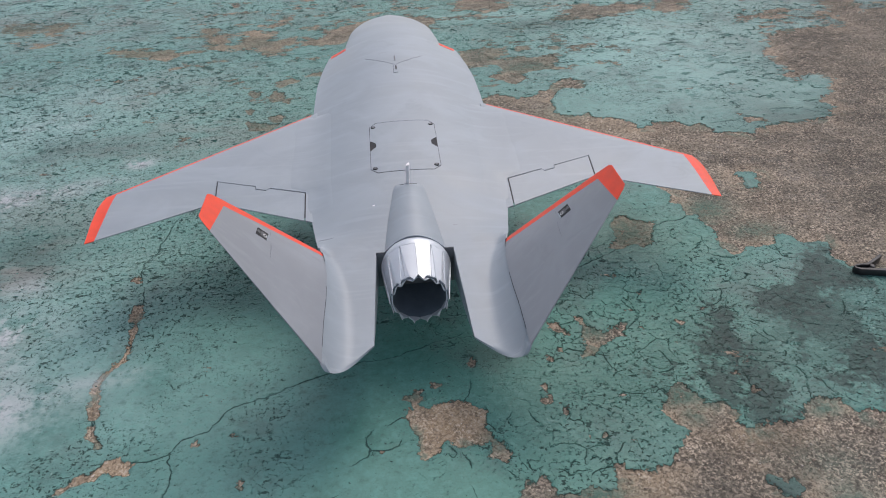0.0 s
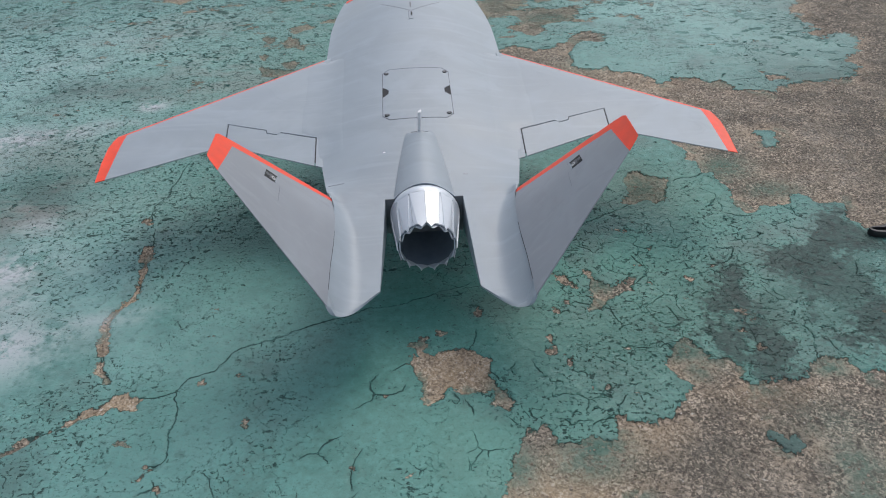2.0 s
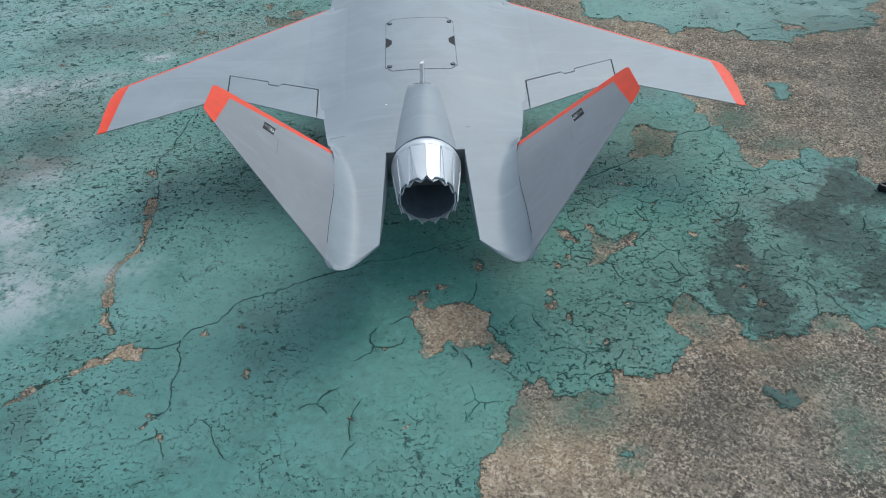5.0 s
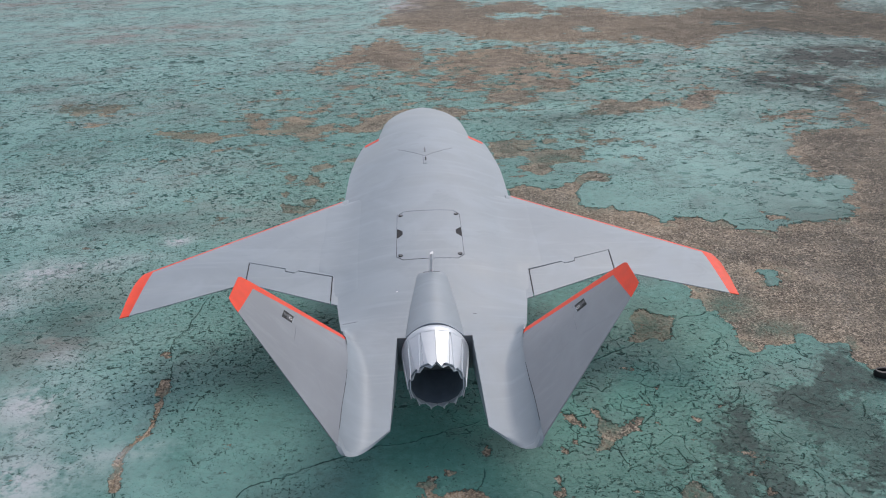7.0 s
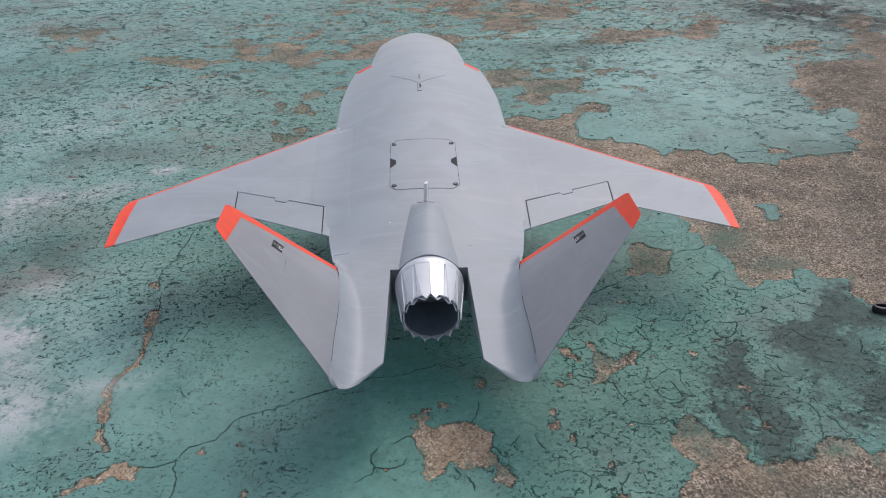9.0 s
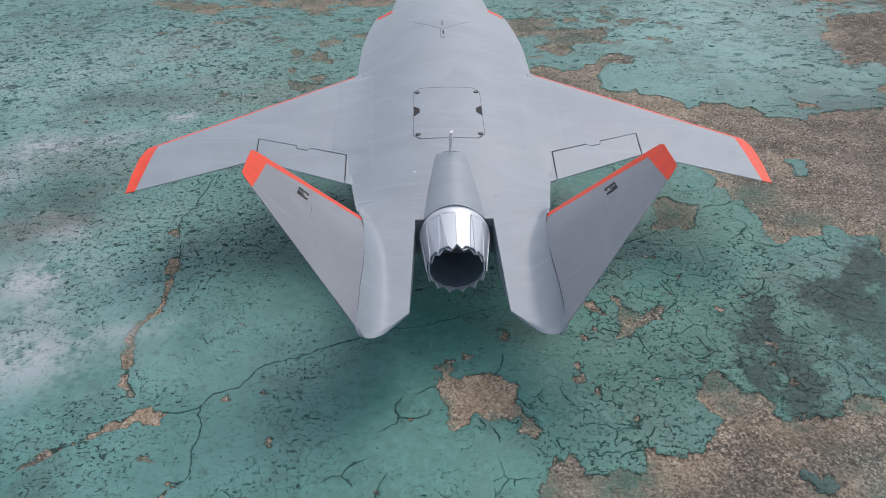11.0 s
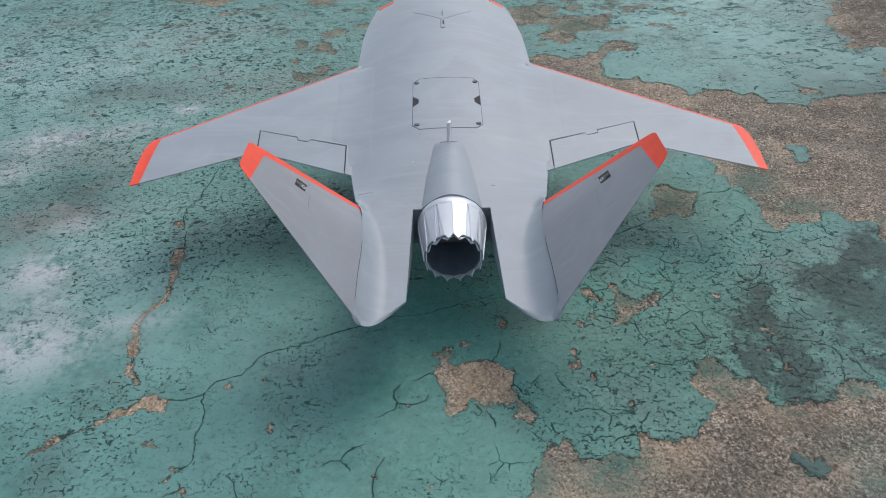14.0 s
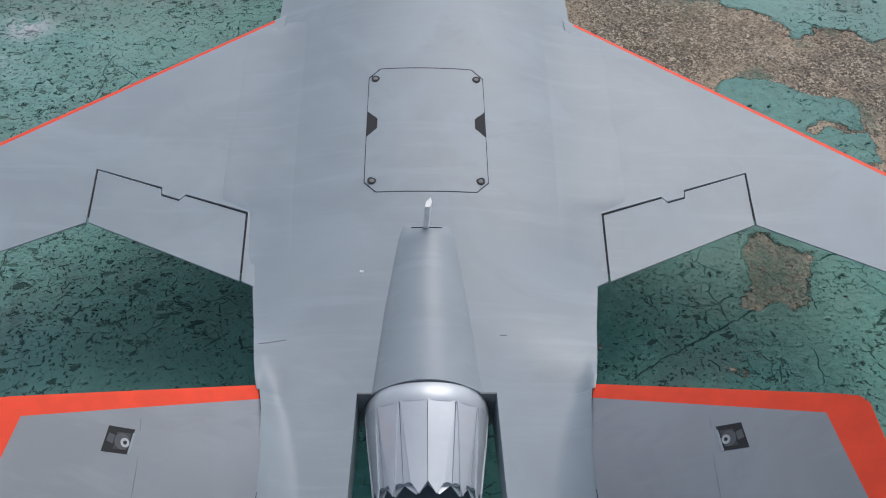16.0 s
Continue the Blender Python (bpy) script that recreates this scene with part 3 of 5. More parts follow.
BARE["nose_tip"] = [(.05, 1.54), (.07, 1.48), (.1, 1.48), (.15, 1.45), (.16, 1.39), (.14, 1.33), (.12, 1.33), (.06, 1.4)]
BARE["nose_left"] = [(-.25, 1.27), (-.2, 1.32), (-.17, 1.4), (-.11, 1.45), (-.05, 1.47), (0, 1.48), (-.05, 1.42), (-.09, 1.33), (-.11, 1.28), (-.15, 1.24), (-.22, 1.24)]
BARE["left_m"] = [(-.46, 1.35), (-.42, 1.35), (-.37, 1.35), (-.32, 1.3), (-.31, 1.24), (-.34, 1.21), (-.38, 1.22), (-.43, 1.27)]
BARE["left_n"] = [(-.6, 1.45), (-.59, 1.48), (-.55, 1.46), (-.5, 1.4), (-.48, 1.33), (-.52, 1.32), (-.56, 1.37)]
BARE["left_o"] = [(-.38, 1.55), (-.35, 1.56), (-.31, 1.59), (-.3, 1.56), (-.33, 1.52), (-.37, 1.52)]
BARE["root_p"] = [(-.308, .928), (-.305, .962), (-.275, .981), (-.25, .969), (-.252, .942), (-.277, .924), (-.298, .905)]
BARE["root_q"] = [(-.329, .847), (-.304, .885), (-.279, .874), (-.272, .828), (-.255, .811), (-.263, .789), (-.289, .822), (-.313, .833)]
BARE["root_r"] = [(-.378, .873), (-.376, .906), (-.352, .903), (-.337, .868), (-.352, .846)]
BARE["root_s"] = [(-.368, .756), (-.358, .784), (-.343, .764), (-.35, .732)]
BARE["root_t"] = [(-.36, .701), (-.323, .686), (-.279, .668), (-.295, .636), (-.344, .642)]
BARE["root_u"] = [(-.305, .712), (-.286, .732), (-.263, .715), (-.273, .681), (-.293, .676)]
BARE["root_v"] = [(-.245, 1.004), (-.189, 1.011), (-.178, .969), (-.234, .976)]
BARE["west_v"] = [(-1.26, 1.61), (-1.25, 1.68), (-1.19, 1.67), (-1.13, 1.62), (-1.16, 1.58), (-1.2, 1.56)]
BARE["west_w"] = [(-1.16, 1.65), (-1.11, 1.64), (-1.06, 1.63), (-1.05, 1.54), (-1.07, 1.53), (-1.11, 1.56)]
BARE["west_x"] = [(-.85, 1.29), (-.84, 1.33), (-.78, 1.32), (-.72, 1.31), (-.66, 1.3), (-.62, 1.26), (-.62, 1.21), (-.66, 1.2), (-.71, 1.21), (-.74, 1.25), (-.8, 1.27)]
BARE["west_y"] = [(-1.12, 1.44), (-1.05, 1.43), (-1.03, 1.41), (-1.09, 1.41)]
BARE["by_the_root_crack"] = [(-.433, .336), (-.421, .368), (-.405, .373), (-.385, .365), (-.380, .340), (-.410, .330)]
# Islands of paint left standing in the concrete.
LEFT_ON = {}
LEFT_ON["scrap"] = [(.383, -.454), (.389, -.457), (.395, -.465), (.401, -.471), (.408, -.465), (.41, -.47), (.414, -.479), (.412, -.484), (.405, -.487), (.406, -.492), (.399, -.49), (.393, -.485), (.386, -.477), (.381, -.468), (.379, -.46)]
LEFT_ON["chip"] = [(.191, -.537), (.198, -.532), (.206, -.53), (.209, -.533), (.206, -.54), (.197, -.542)]
LEFT_ON["wing_dot"] = [(.645, .25), (.657, .265), (.669, .257), (.684, .258), (.691, .248), (.68, .228), (.682, .213), (.668, .196), (.652, .194), (.651, .209), (.657, .237)]
LEFT_ON["far_sliver"] = [(.4, 3.15), (.44, 3.24), (.53, 3.19), (.63, 3.2), (.76, 3.16), (.76, 3.07), (.66, 3.06), (.54, 3.05), (.45, 3.04)]
LEFT_ON["far_spot"] = [(.8, 2.73), (.83, 2.77), (.86, 2.71), (.86, 2.64), (.79, 2.65)]
LEFT_ON["far_spot_b"] = [(.95, 2.41), (1.01, 2.53), (1.05, 2.48), (1.04, 2.39), (.98, 2.34)]
LEFT_ON["far_spot_c"] = [(1.44, 2.76), (1.52, 2.77), (1.58, 2.7), (1.54, 2.64), (1.46, 2.67)]
LEFT_ON["by_the_wing"] = [(.389, .377), (.408, .402), (.430, .414), (.447, .405), (.461, .411), (.474, .397), (.492, .393), (.503, .379), (.524, .368), (.548, .370), (.566, .366), (.574, .345), (.572, .318), (.561, .304), (.548, .307), (.538, .317), (.522, .328), (.505, .314), (.488, .303), (.500, .297), (.527, .311), (.541, .298), (.573, .298), (.574, .279), (.566, .247), (.52, .24), (.44, .27), (.36, .33)]
# Wide, flaked-out strips along old cracks: points and half width.
STRIPS = []
STRIPS.append(([(-.44, -.019), (-.437, -.049), (-.431, -.085), (-.43, -.105), (-.428, -.126), (-.431, -.141), (-.439, -.153), (-.447, -.167), (-.452, -.184), (-.454, -.193), (-.448, -.216), (-.447, -.235), (-.444, -.253)], .0088))
STRIPS.append(([(-.438, -.272), (-.435, -.287), (-.423, -.298), (-.419, -.307)], .0050))
STRIPS.append(([(-.511, -.417), (-.501, -.412), (-.486, -.399), (-.473, -.389), (-.453, -.378), (-.434, -.366), (-.419, -.358)], .0042))
# Cracks through the paint.
CRACKS = []
CRACKS += [[(-.427, .263), (-.434, .239), (-.438, .198), (-.443, .16), (-.445, .132), (-.457, .115), (-.459, .085), (-.446, .045), (-.437, .012), (-.434, -.009), (-.441, -.019)], [(-.443, -.255), (-.436, -.264), (-.439, -.272)], [(-.368, -.34), (-.351, -.34), (-.338, -.337), (-.327, -.332), (-.32, -.319), (-.315, -.31), (-.303, -.307), (-.284, -.3), (-.273, -.283), (-.266, -.268), (-.258, -.261), (-.247, -.257), (-.225, -.25), (-.207, -.243), (-.189, -.233), (-.17, -.226), (-.151, -.219), (-.12, -.21), (-.085, -.193), (-.057, -.194), (-.032, -.188), (-.008, -.178), (.009, -.17), (.034, -.164), (.06, -.154)], [(.208, -.05), (.234, -.031), (.265, -.015), (.297, .003), (.324, .017), (.349, .03)]]
CRACKS += [[(.438, .095), (.455, .103), (.475, .103), (.499, .114)], [(-.326, -.334), (-.325, -.346), (-.318, -.36), (-.317, -.374), (-.318, -.391), (-.322, -.395), (-.317, -.417), (-.314, -.435), (-.319, -.444), (-.33, -.446)], [(-.323, -.468), (-.318, -.476), (-.325, -.48), (-.335, -.483)], [(-.317, -.48), (-.311, -.491), (-.306, -.504)], [(-.267, -.461), (-.26, -.469), (-.257, -.481), (-.252, -.49), (-.246, -.498), (-.24, -.509)], [(-.035, -.309), (-.044, -.314), (-.051, -.319)], [(-.075, -.329), (-.082, -.338), (-.081, -.349), (-.076, -.358), (-.064, -.362), (-.05, -.36), (-.041, -.356), (-.038, -.349)], [(-.078, -.359), (-.079, -.368), (-.088, -.373), (-.099, -.379)]]
CRACKS += [[(-.091, -.445), (-.097, -.455), (-.099, -.463), (-.102, -.471), (-.102, -.482), (-.101, -.493)], [(-.097, -.504), (-.103, -.511), (-.107, -.519)], [(-.161, -.45), (-.152, -.444), (-.142, -.444), (-.136, -.432), (-.127, -.427), (-.117, -.421)], [(-.142, -.444), (-.135, -.45), (-.13, -.455)], [(.236, -.14), (.226, -.15), (.215, -.152), (.206, -.155)], [(.225, -.217), (.214, -.213), (.206, -.208), (.199, -.212)], [(.252, -.224), (.253, -.239), (.257, -.253), (.261, -.26)], [(.25, -.308), (.257, -.303), (.266, -.305), (.275, -.308), (.285, -.308)], [(.179, -.335), (.175, -.34), (.183, -.344), (.191, -.342), (.192, -.337)]]
CRACKS += [[(.145, -.417), (.153, -.42), (.156, -.428), (.163, -.426), (.168, -.422), (.179, -.422)], [(.183, -.429), (.19, -.423), (.201, -.422), (.208, -.422)], [(.149, -.297), (.151, -.31), (.159, -.31)], [(.286, -.304), (.298, -.299), (.292, -.309), (.309, -.302), (.313, -.309)], [(.48, -.087), (.495, -.084), (.5, -.076), (.5, -.086), (.52, -.081), (.53, -.073)], [(.516, -.098), (.527, -.103), (.535, -.11)], [(.582, -.058), (.6, -.068)], [(.599, -.092), (.607, -.102), (.626, -.104)], [(.608, -.003), (.607, -.017), (.605, -.03), (.613, -.039), (.62, -.038)], [(.597, -.002), (.602, -.013), (.615, -.008)], [(.55, -.132), (.556, -.146), (.569, -.157)]]
CRACKS += [[(.552, -.194), (.561, -.202), (.573, -.207)], [(.638, -.16), (.631, -.18), (.625, -.186)], [(.431, -.126), (.434, -.14), (.447, -.141), (.463, -.126), (.472, -.108), (.473, -.101), (.455, -.106)], [(.498, -.012), (.51, -.02), (.522, -.023)], [(.559, -.048), (.578, -.047), (.591, -.041)], [(.456, -.245), (.467, -.249), (.476, -.25)], [(.502, -.29), (.505, -.302), (.504, -.309)], [(.427, -.289), (.425, -.311), (.424, -.327), (.433, -.335)], [(.522, -.317), (.523, -.33), (.526, -.339)], [(.314, -.11), (.317, -.126), (.324, -.136)], [(.325, -.086), (.34, -.095), (.351, -.089)], [(.376, -.094), (.388, -.097), (.398, -.085)], [(.266, -.132), (.27, -.141), (.275, -.145)]]
CRACKS += [[(.288, -.138), (.296, -.141), (.307, -.139)], [(.217, -.088), (.234, -.088)], [(.237, -.078), (.25, -.086), (.258, -.097), (.269, -.088)], [(.07, -.331), (.08, -.347), (.087, -.352)], [(.06, -.256), (.056, -.278), (.048, -.288)], [(.098, -.334), (.1, -.339), (.099, -.329), (.105, -.322)], [(.023, -.368), (.028, -.376), (.024, -.385), (.021, -.38)], [(.037, -.381), (.042, -.391), (.043, -.397)], [(.129, -.321), (.131, -.332), (.135, -.339)], [(.333, -.234), (.337, -.249), (.338, -.258)], [(.317, -.273), (.33, -.271), (.336, -.267)], [(.487, -.183), (.501, -.19)], [(.705, .714), (.775, .69), (.797, .688)], [(.798, .677), (.795, .652), (.799, .637)]]
CRACKS += [[(.862, .644), (.873, .621), (.888, .623)], [(.72, 1.2), (.74, 1.17), (.79, 1.18)], [(.488, 1.045), (.495, 1.005), (.537, 1.009)], [(.697, .491), (.738, .496), (.759, .499)], [(-1.34, 1.73), (-1.28, 1.71), (-1.24, 1.75), (-1.2, 1.78)], [(-1.19, 1.67), (-1.13, 1.64), (-1.08, 1.67), (-1.01, 1.63)], [(-1.4, 1.95), (-1.34, 1.99), (-1.35, 2.1), (-1.3, 2.14)], [(-1.31, 1.92), (-1.21, 1.87)], [(-1.01, 1.87), (-.9, 1.84), (-.85, 1.79), (-.75, 1.76)]]
CRACKS += [[(-.424, .452), (-.431, .42), (-.425, .392), (-.433, .336)], [(-.428, .425), (-.410, .428), (-.401, .419), (-.385, .405)], [(-.405, .373), (-.392, .395)]]
CRACKS += [points for points, _ in STRIPS]
# Small holes in the paint: place and radius.
HOLES = [(.104, -.428, .004), (.084, -.275, .003), (.014, -.257, .004), (.346, -.094, .004), (.428, -.146, .003), (.416, -.288, .004), (.428, -.322, .004), (-.33, -.45, .005), (-.316, -.478, .003), (-.297, -.319, .004), (-.248, -.312, .004), (-.231, -.394, .005), (-.099, -.468, .004), (-.063, -.363, .002), (-.461, .062, .008), (.382, -.173, .004), (.325, -.178, .003), (.195, -.209, .003), (.176, -.226, .004), (.255, -.306, .003), (.331, -.367, .004), (.194, -.373, .004), (.213, -.375, .004), (-.34, -.463, .003), (.461, -.497, .003)]
# Oily grey smudges trodden into the paint.
SMUDGE = {}
SMUDGE["by_the_clamp"] = [(.569, -.088), (.629, -.055), (.677, -.014), (.692, -.021), (.681, -.06), (.696, -.085), (.698, -.123), (.654, -.133), (.623, -.158), (.596, -.196), (.545, -.217), (.525, -.189), (.498, -.153), (.531, -.114)]
SMUDGE["tail_side"] = [(.442, -.155), (.473, -.151), (.468, -.197), (.453, -.245), (.422, -.263), (.4, -.258), (.381, -.274), (.366, -.266), (.36, -.248), (.407, -.217)]
SMUDGE["speck"] = [(.52, -.227), (.536, -.22), (.546, -.229), (.534, -.259), (.516, -.263), (.51, -.25)]
SMUDGE["edge"] = [(.334, -.289), (.357, -.271), (.398, -.286), (.401, -.319), (.405, -.345), (.37, -.342), (.356, -.318)]
SMUDGE["tongue"] = [(.446, -.282), (.479, -.294), (.458, -.345), (.461, -.365), (.426, -.374), (.407, -.361), (.424, -.321)]
SMUDGE["right"] = [(.612, -.229), (.648, -.22), (.657, -.252), (.609, -.338), (.555, -.341), (.534, -.312), (.57, -.274)]
# Soft stains, with some sheen and shadow painted in: x, y, radius across, radius along, strength.
# The (.10, -.20) row paints the jet's shadow behind its tail.
SOOT_AND_SHADOW = [(.38, .08, .05, .07, .6), (.34, -.49, .10, .07, .85), (.42, -.41, .09, .03, .7), (.27, -.32, .14, .12, .3), (.10, -.20, .06, .04, .6), (2.9, 2.5, 1.2, 1.0, 1.0), (.64, -.22, .20, .10, .75), (.45, -.24, .15, .08, .5), (-.29, -.02, .12, .05, .25)]
SOOT_AND_SHADOW += [(-.68, .18, .09, .10, .55), (-.73, .08, .06, .06, .4), (1.75, 1.95, .40, .28, 1.4), (1.37, 1.62, .28, .20, 1.2), (1.95, 2.6, .6, .40, 1.3), (1.5, 1.45, .3, .2, 1.0), (2.0, 3.3, .6, .5, 1.0), (2.6, 2.7, .9, .6, 1.0), (1.1, 2.0, .35, .12, .35), (-.66, .61, .16, .08, .4), (1.6, 1.2, .5, .4, .6), (1.2, .80, .3, .3, .5), (.97, .12, .25, .30, .85), (1.0, .40, .3, .3, .6), (1.3, 2.62, .3, .10, .6), (.46, 1.28, .18, .07, .5)]
CHALK = [(-.563, .512, .030, .025, 1.3), (-.1, 3.6, .12, .2, .8), (-.75, .95, .12, .05, .3), (-1.1, .75, .25, .12, .4), (-0.805, 0.379, 0.08, 0.055, 1.0), (-0.721, 0.411, 0.09, 0.035, 0.75), (-0.625, 0.432, 0.08, 0.03, 0.45), (-0.635, -0.058, 0.065, 0.055, 1.0), (-0.636, 0.064, 0.05, 0.03, 0.5), (-0.594, -0.231, 0.09, 0.06, 0.95), (-0.549, -0.210, 0.09, 0.024, 0.6), (-0.487, -0.186, 0.1, 0.016, 0.5), (-0.424, -0.170, 0.05, 0.012, 0.35), (-0.839, 0.241, 0.06, 0.06, 0.6), (-0.815, 0.764, 0.1, 0.05, 0.4), (-0.618, -0.134, 0.06, 0.03, 0.6)]
# Paler paint, with the sky's sheen on the left and far floor painted in.
PALE_SHEEN = [(-.75, .70, .60, .50, 1.0), (-.45, .38, .25, .12, .8), (.75, .80, .45, .35, .6), (-.55, .0, .25, .3, .8), (-.5, .45, .35, .25, .8), (-.3, -.15, .2, .2, .35), (-1.96, 3.2, .55, .4, 1.0), (-.88, 3.6, .5, .5, 1.0), (-1.2, 2.3, .6, .35, .8), (-1.33, 1.45, .3, .25, .8), (-.91, .78, .25, .22, .8), (.35, 1.42, .35, .08, .9), (1.3, 2.25, .5, .2, .8), (1.4, 3.5, 1.0, .4, .8), (-1.0, .9, .5, .45, .8), (-.75, .62, .35, .25, .7), (-.38, .45, .3, .25, .5), (-.48, -.12, .13, .13, .75)]
PALE_SHEEN += [(-.35, -.27, .22, .10, .5), (-.22, -.40, .2, .1, .3), (.75, 1.05, .42, .45, .8), (.62, .60, .30, .12, .5), (-.5, 3.0, 1.4, 1.2, .6), (-1.4, 1.0, .7, .8, .6), (.2, -.50, .2, .1, .25), (-.2, -.5, .3, .12, .2), (-.62, -.15, .2, .35, .6), (-.38, -.42, .25, .14, .4), (-.9, .5, .3, .5, .5)]
FLAKY = [(.37, 2.1, .45, .25, .85), (.34, 1.72, .40, .14, .95), (.62, 1.78, .30, .18, .85), (.95, 2.95, .3, .2, 1.0), (1.17, 1.22, .16, .12, .9), (-.30, .80, .14, .2, .4), (.35, 2.0, .75, .5, 1.0), (.3, 1.75, 1.6, .3, .6), (-.7, 2.2, .8, .5, .25), (-.38, 1.3, .35, .3, .75), (.4, 1.05, .28, .22, .75), (-.75, .95, .6, .5, .25), (.35, .95, .25, .2, .7), (.3, -.2, .25, .2, .12), (-.32, .86, .14, .17, .4), (.4, 1.4, .5, .2, .5)]
GRIME = [(-2.45, 4.3, .9, .7, 1.0), (-1.35, 3.05, .55, .35, 1.1), (-.88, 1.56, .30, .12, .9), (-1.1, 1.65, .3, .12, .7), (-2.9, 3.9, 1.2, .35, .8), (-.68, .13, .12, .12, .8), (-.60, .92, .25, .22, .45), (-.45, .68, .2, .2, .5), (-.75, .30, .3, .3, .4), (-.3, 2.9, .4, .4, .4), (-.62, -.1, .2, .2, .3), (-.62, .60, .12, .06, .8)]
DASHES = [(.27, -.30, .17, .14, .5), (-.45, .10, .3, .20, 1.0), (-.62, .32, .4, .30, 1.0), (-.30, .06, .2, .14, .95), (-.9, .9, .7, .6, 1.0), (.47, -.22, .24, .14, .45), (.66, -.2, .2, .12, .5), (-.1, -.02, .25, .12, .55), (.28, -.40, .14, .07, .5), (-.42, .75, .35, .35, 1.0), (-.46, -.35, .12, .06, .5), (.38, -.04, .2, .14, .4), (-1.3, 1.9, 1.1, .6, .9), (.35, 1.9, .9, .45, 1.0), (.45, 1.25, .35, .2, .6), (1.0, 1.9, .6, .4, .9)]
TAN = [(.03, -.33, .07, .06, 1.0), (.13, -.53, .09, .06, 1.0), (.24, -.455, .05, .03, .7), (.32, -.345, .03, .03, .5), (.40, -.40, .06, .03, .6), (-.44, -.15, .05, .14, .9), (-.40, -.35, .06, .03, .9), (.62, .10, .10, .06, .2), (.45, .50, .2, .1, .35), (-.9, 1.3, .6, .3, .6), (.3, 2.6, 1.2, .5, .4)]
GREEN = [(-.30, .02, .2, .15, .7), (-.15, -.35, .3, .12, .3), (.15, -.46, .22, .14, .7), (.32, -.20, .28, .22, .8), (.40, .03, .2, .15, .7), (-.35, .65, .5, .4, .6), (.3, 1.8, .8, .6, .5), (.05, -.16, .2, .1, .6), (-.5, .2, .3, .3, .4)]
FILM = [(-1.2, 1.65, .22, .10, .7), (-.75, 1.29, .22, .08, .65), (-.40, 1.30, .14, .08, .5), (-.55, 1.44, .10, .06, .5), (-.30, .67, .08, .05, .8), (.25, -.175, .022, .02, 1.1), (.085, -.365, .02, .02, 1.0), (-.018, -.272, .014, .008, .8), (.46, 1.28, .20, .10, 1.0), (.37, .93, .10, .05, .9), (.36, 1.02, .12, .03, .7), (.70, .48, .05, .02, .9), (.545, .135, .05, .04, 1.0), (.085, -.48, .025, .035, 1.0), (.18, -.462, .04, .022, 1.2), (.36, -.325, .03, .025, 1.0), (.50, -.365, .025, .014, 1.0), (-.35, .9, .4, .4, .55)]
FILM += [(.4, 1.15, .4, .35, .55), (.327, -.317, .032, .022, 1.2), (.334, -.353, .018, .02, .8), (.166, -.479, .050, .030, .9), (.504, -.356, .028, .014, .9), (.459, -.511, .03, .04, .8), (.447, -.553, .03, .03, .8), (.456, -.452, .05, .04, .4), (.45, .62, .1, .05, .4), (.60, .05, .05, .03, .8), (.40, .62, .06, .05, .6), (.38, .08, .06, .07, 1.0)]


def axis(lo, hi, step, grow, end):
    mid_part = np.arange(lo, hi + step / 2, step)
    out, d = [], step
    while (sum(out) if out else 0) < end:
        d *= grow
        out.append(d)
    tail = np.cumsum(out)
    return np.concatenate([(lo - tail)[::-1], mid_part, hi + tail])


def poly_distance(px, py, pts, closed=True):
    """Distance to a line of points, and whether inside it."""
    best = np.full(px.shape, 1e9)
    inside = np.zeros(px.shape, bool)
    n = len(pts)
    for i in range(n if closed else n - 1):
        (ax, ay), (bx, by) = pts[i], pts[(i + 1) % n]
        ex, ey = bx - ax, by - ay
        t = np.clip(((px - ax) * ex + (py - ay) * ey) / (ex * ex + ey * ey + 1e-12), 0, 1)
        best = np.minimum(best, np.hypot(px - ax - t * ex, py - ay - t * ey))
        if closed and ay != by:
            inside ^= ((ay > py) != (by > py)) & (px < (bx - ax) * (py - ay) / (by - ay) + ax)
    return best, inside


def jagged(pts, rng, size=0.006, step=0.012):
    """A line with random kinks between its points."""
    out = []
    for (ax, ay), (bx, by) in zip(pts, pts[1:]):
        k = max(1, int(math.hypot(bx - ax, by - ay) / step))
        for i in range(k):
            t = i / k
            j = 0 if i == 0 else size
            out.append((ax + (bx - ax) * t + rng.uniform(-j, j), ay + (by - ay) * t + rng.uniform(-j, j)))
    return out + [pts[-1]]


def lattice(x, y, scale, seed):
    """Smooth value noise, 0 to 1."""
    u, v = x * scale, y * scale
    iu, iv = np.floor(u).astype(np.int64), np.floor(v).astype(np.int64)
    fu, fv = u - iu, v - iv
    fu, fv = fu * fu * (3 - 2 * fu), fv * fv * (3 - 2 * fv)

    def rnd(i, j):
        h = (i * 374761393 + j * 668265263 + seed * 974711) & 0x7fffffff
        h = ((h ^ (h >> 13)) * 1274126177) & 0x7fffffff
        return ((h ^ (h >> 16)) & 0xffff) / 65535.0

    return (rnd(iu, iv) * (1 - fu) + rnd(iu + 1, iv) * fu) * (1 - fv) + (rnd(iu, iv + 1) * (1 - fu) + rnd(iu + 1, iv + 1) * fu) * fv


def rough_noise(x, y, scale, seed, octaves=4, gain=0.55):
    total, amp, sum_amp = 0.0, 1.0, 0.0
    for k in range(octaves):
        total = total + amp * (lattice(x, y, scale * 2.03 ** k, seed + k * 7) - .5)
        sum_amp += amp
        amp *= gain
    return total / sum_amp


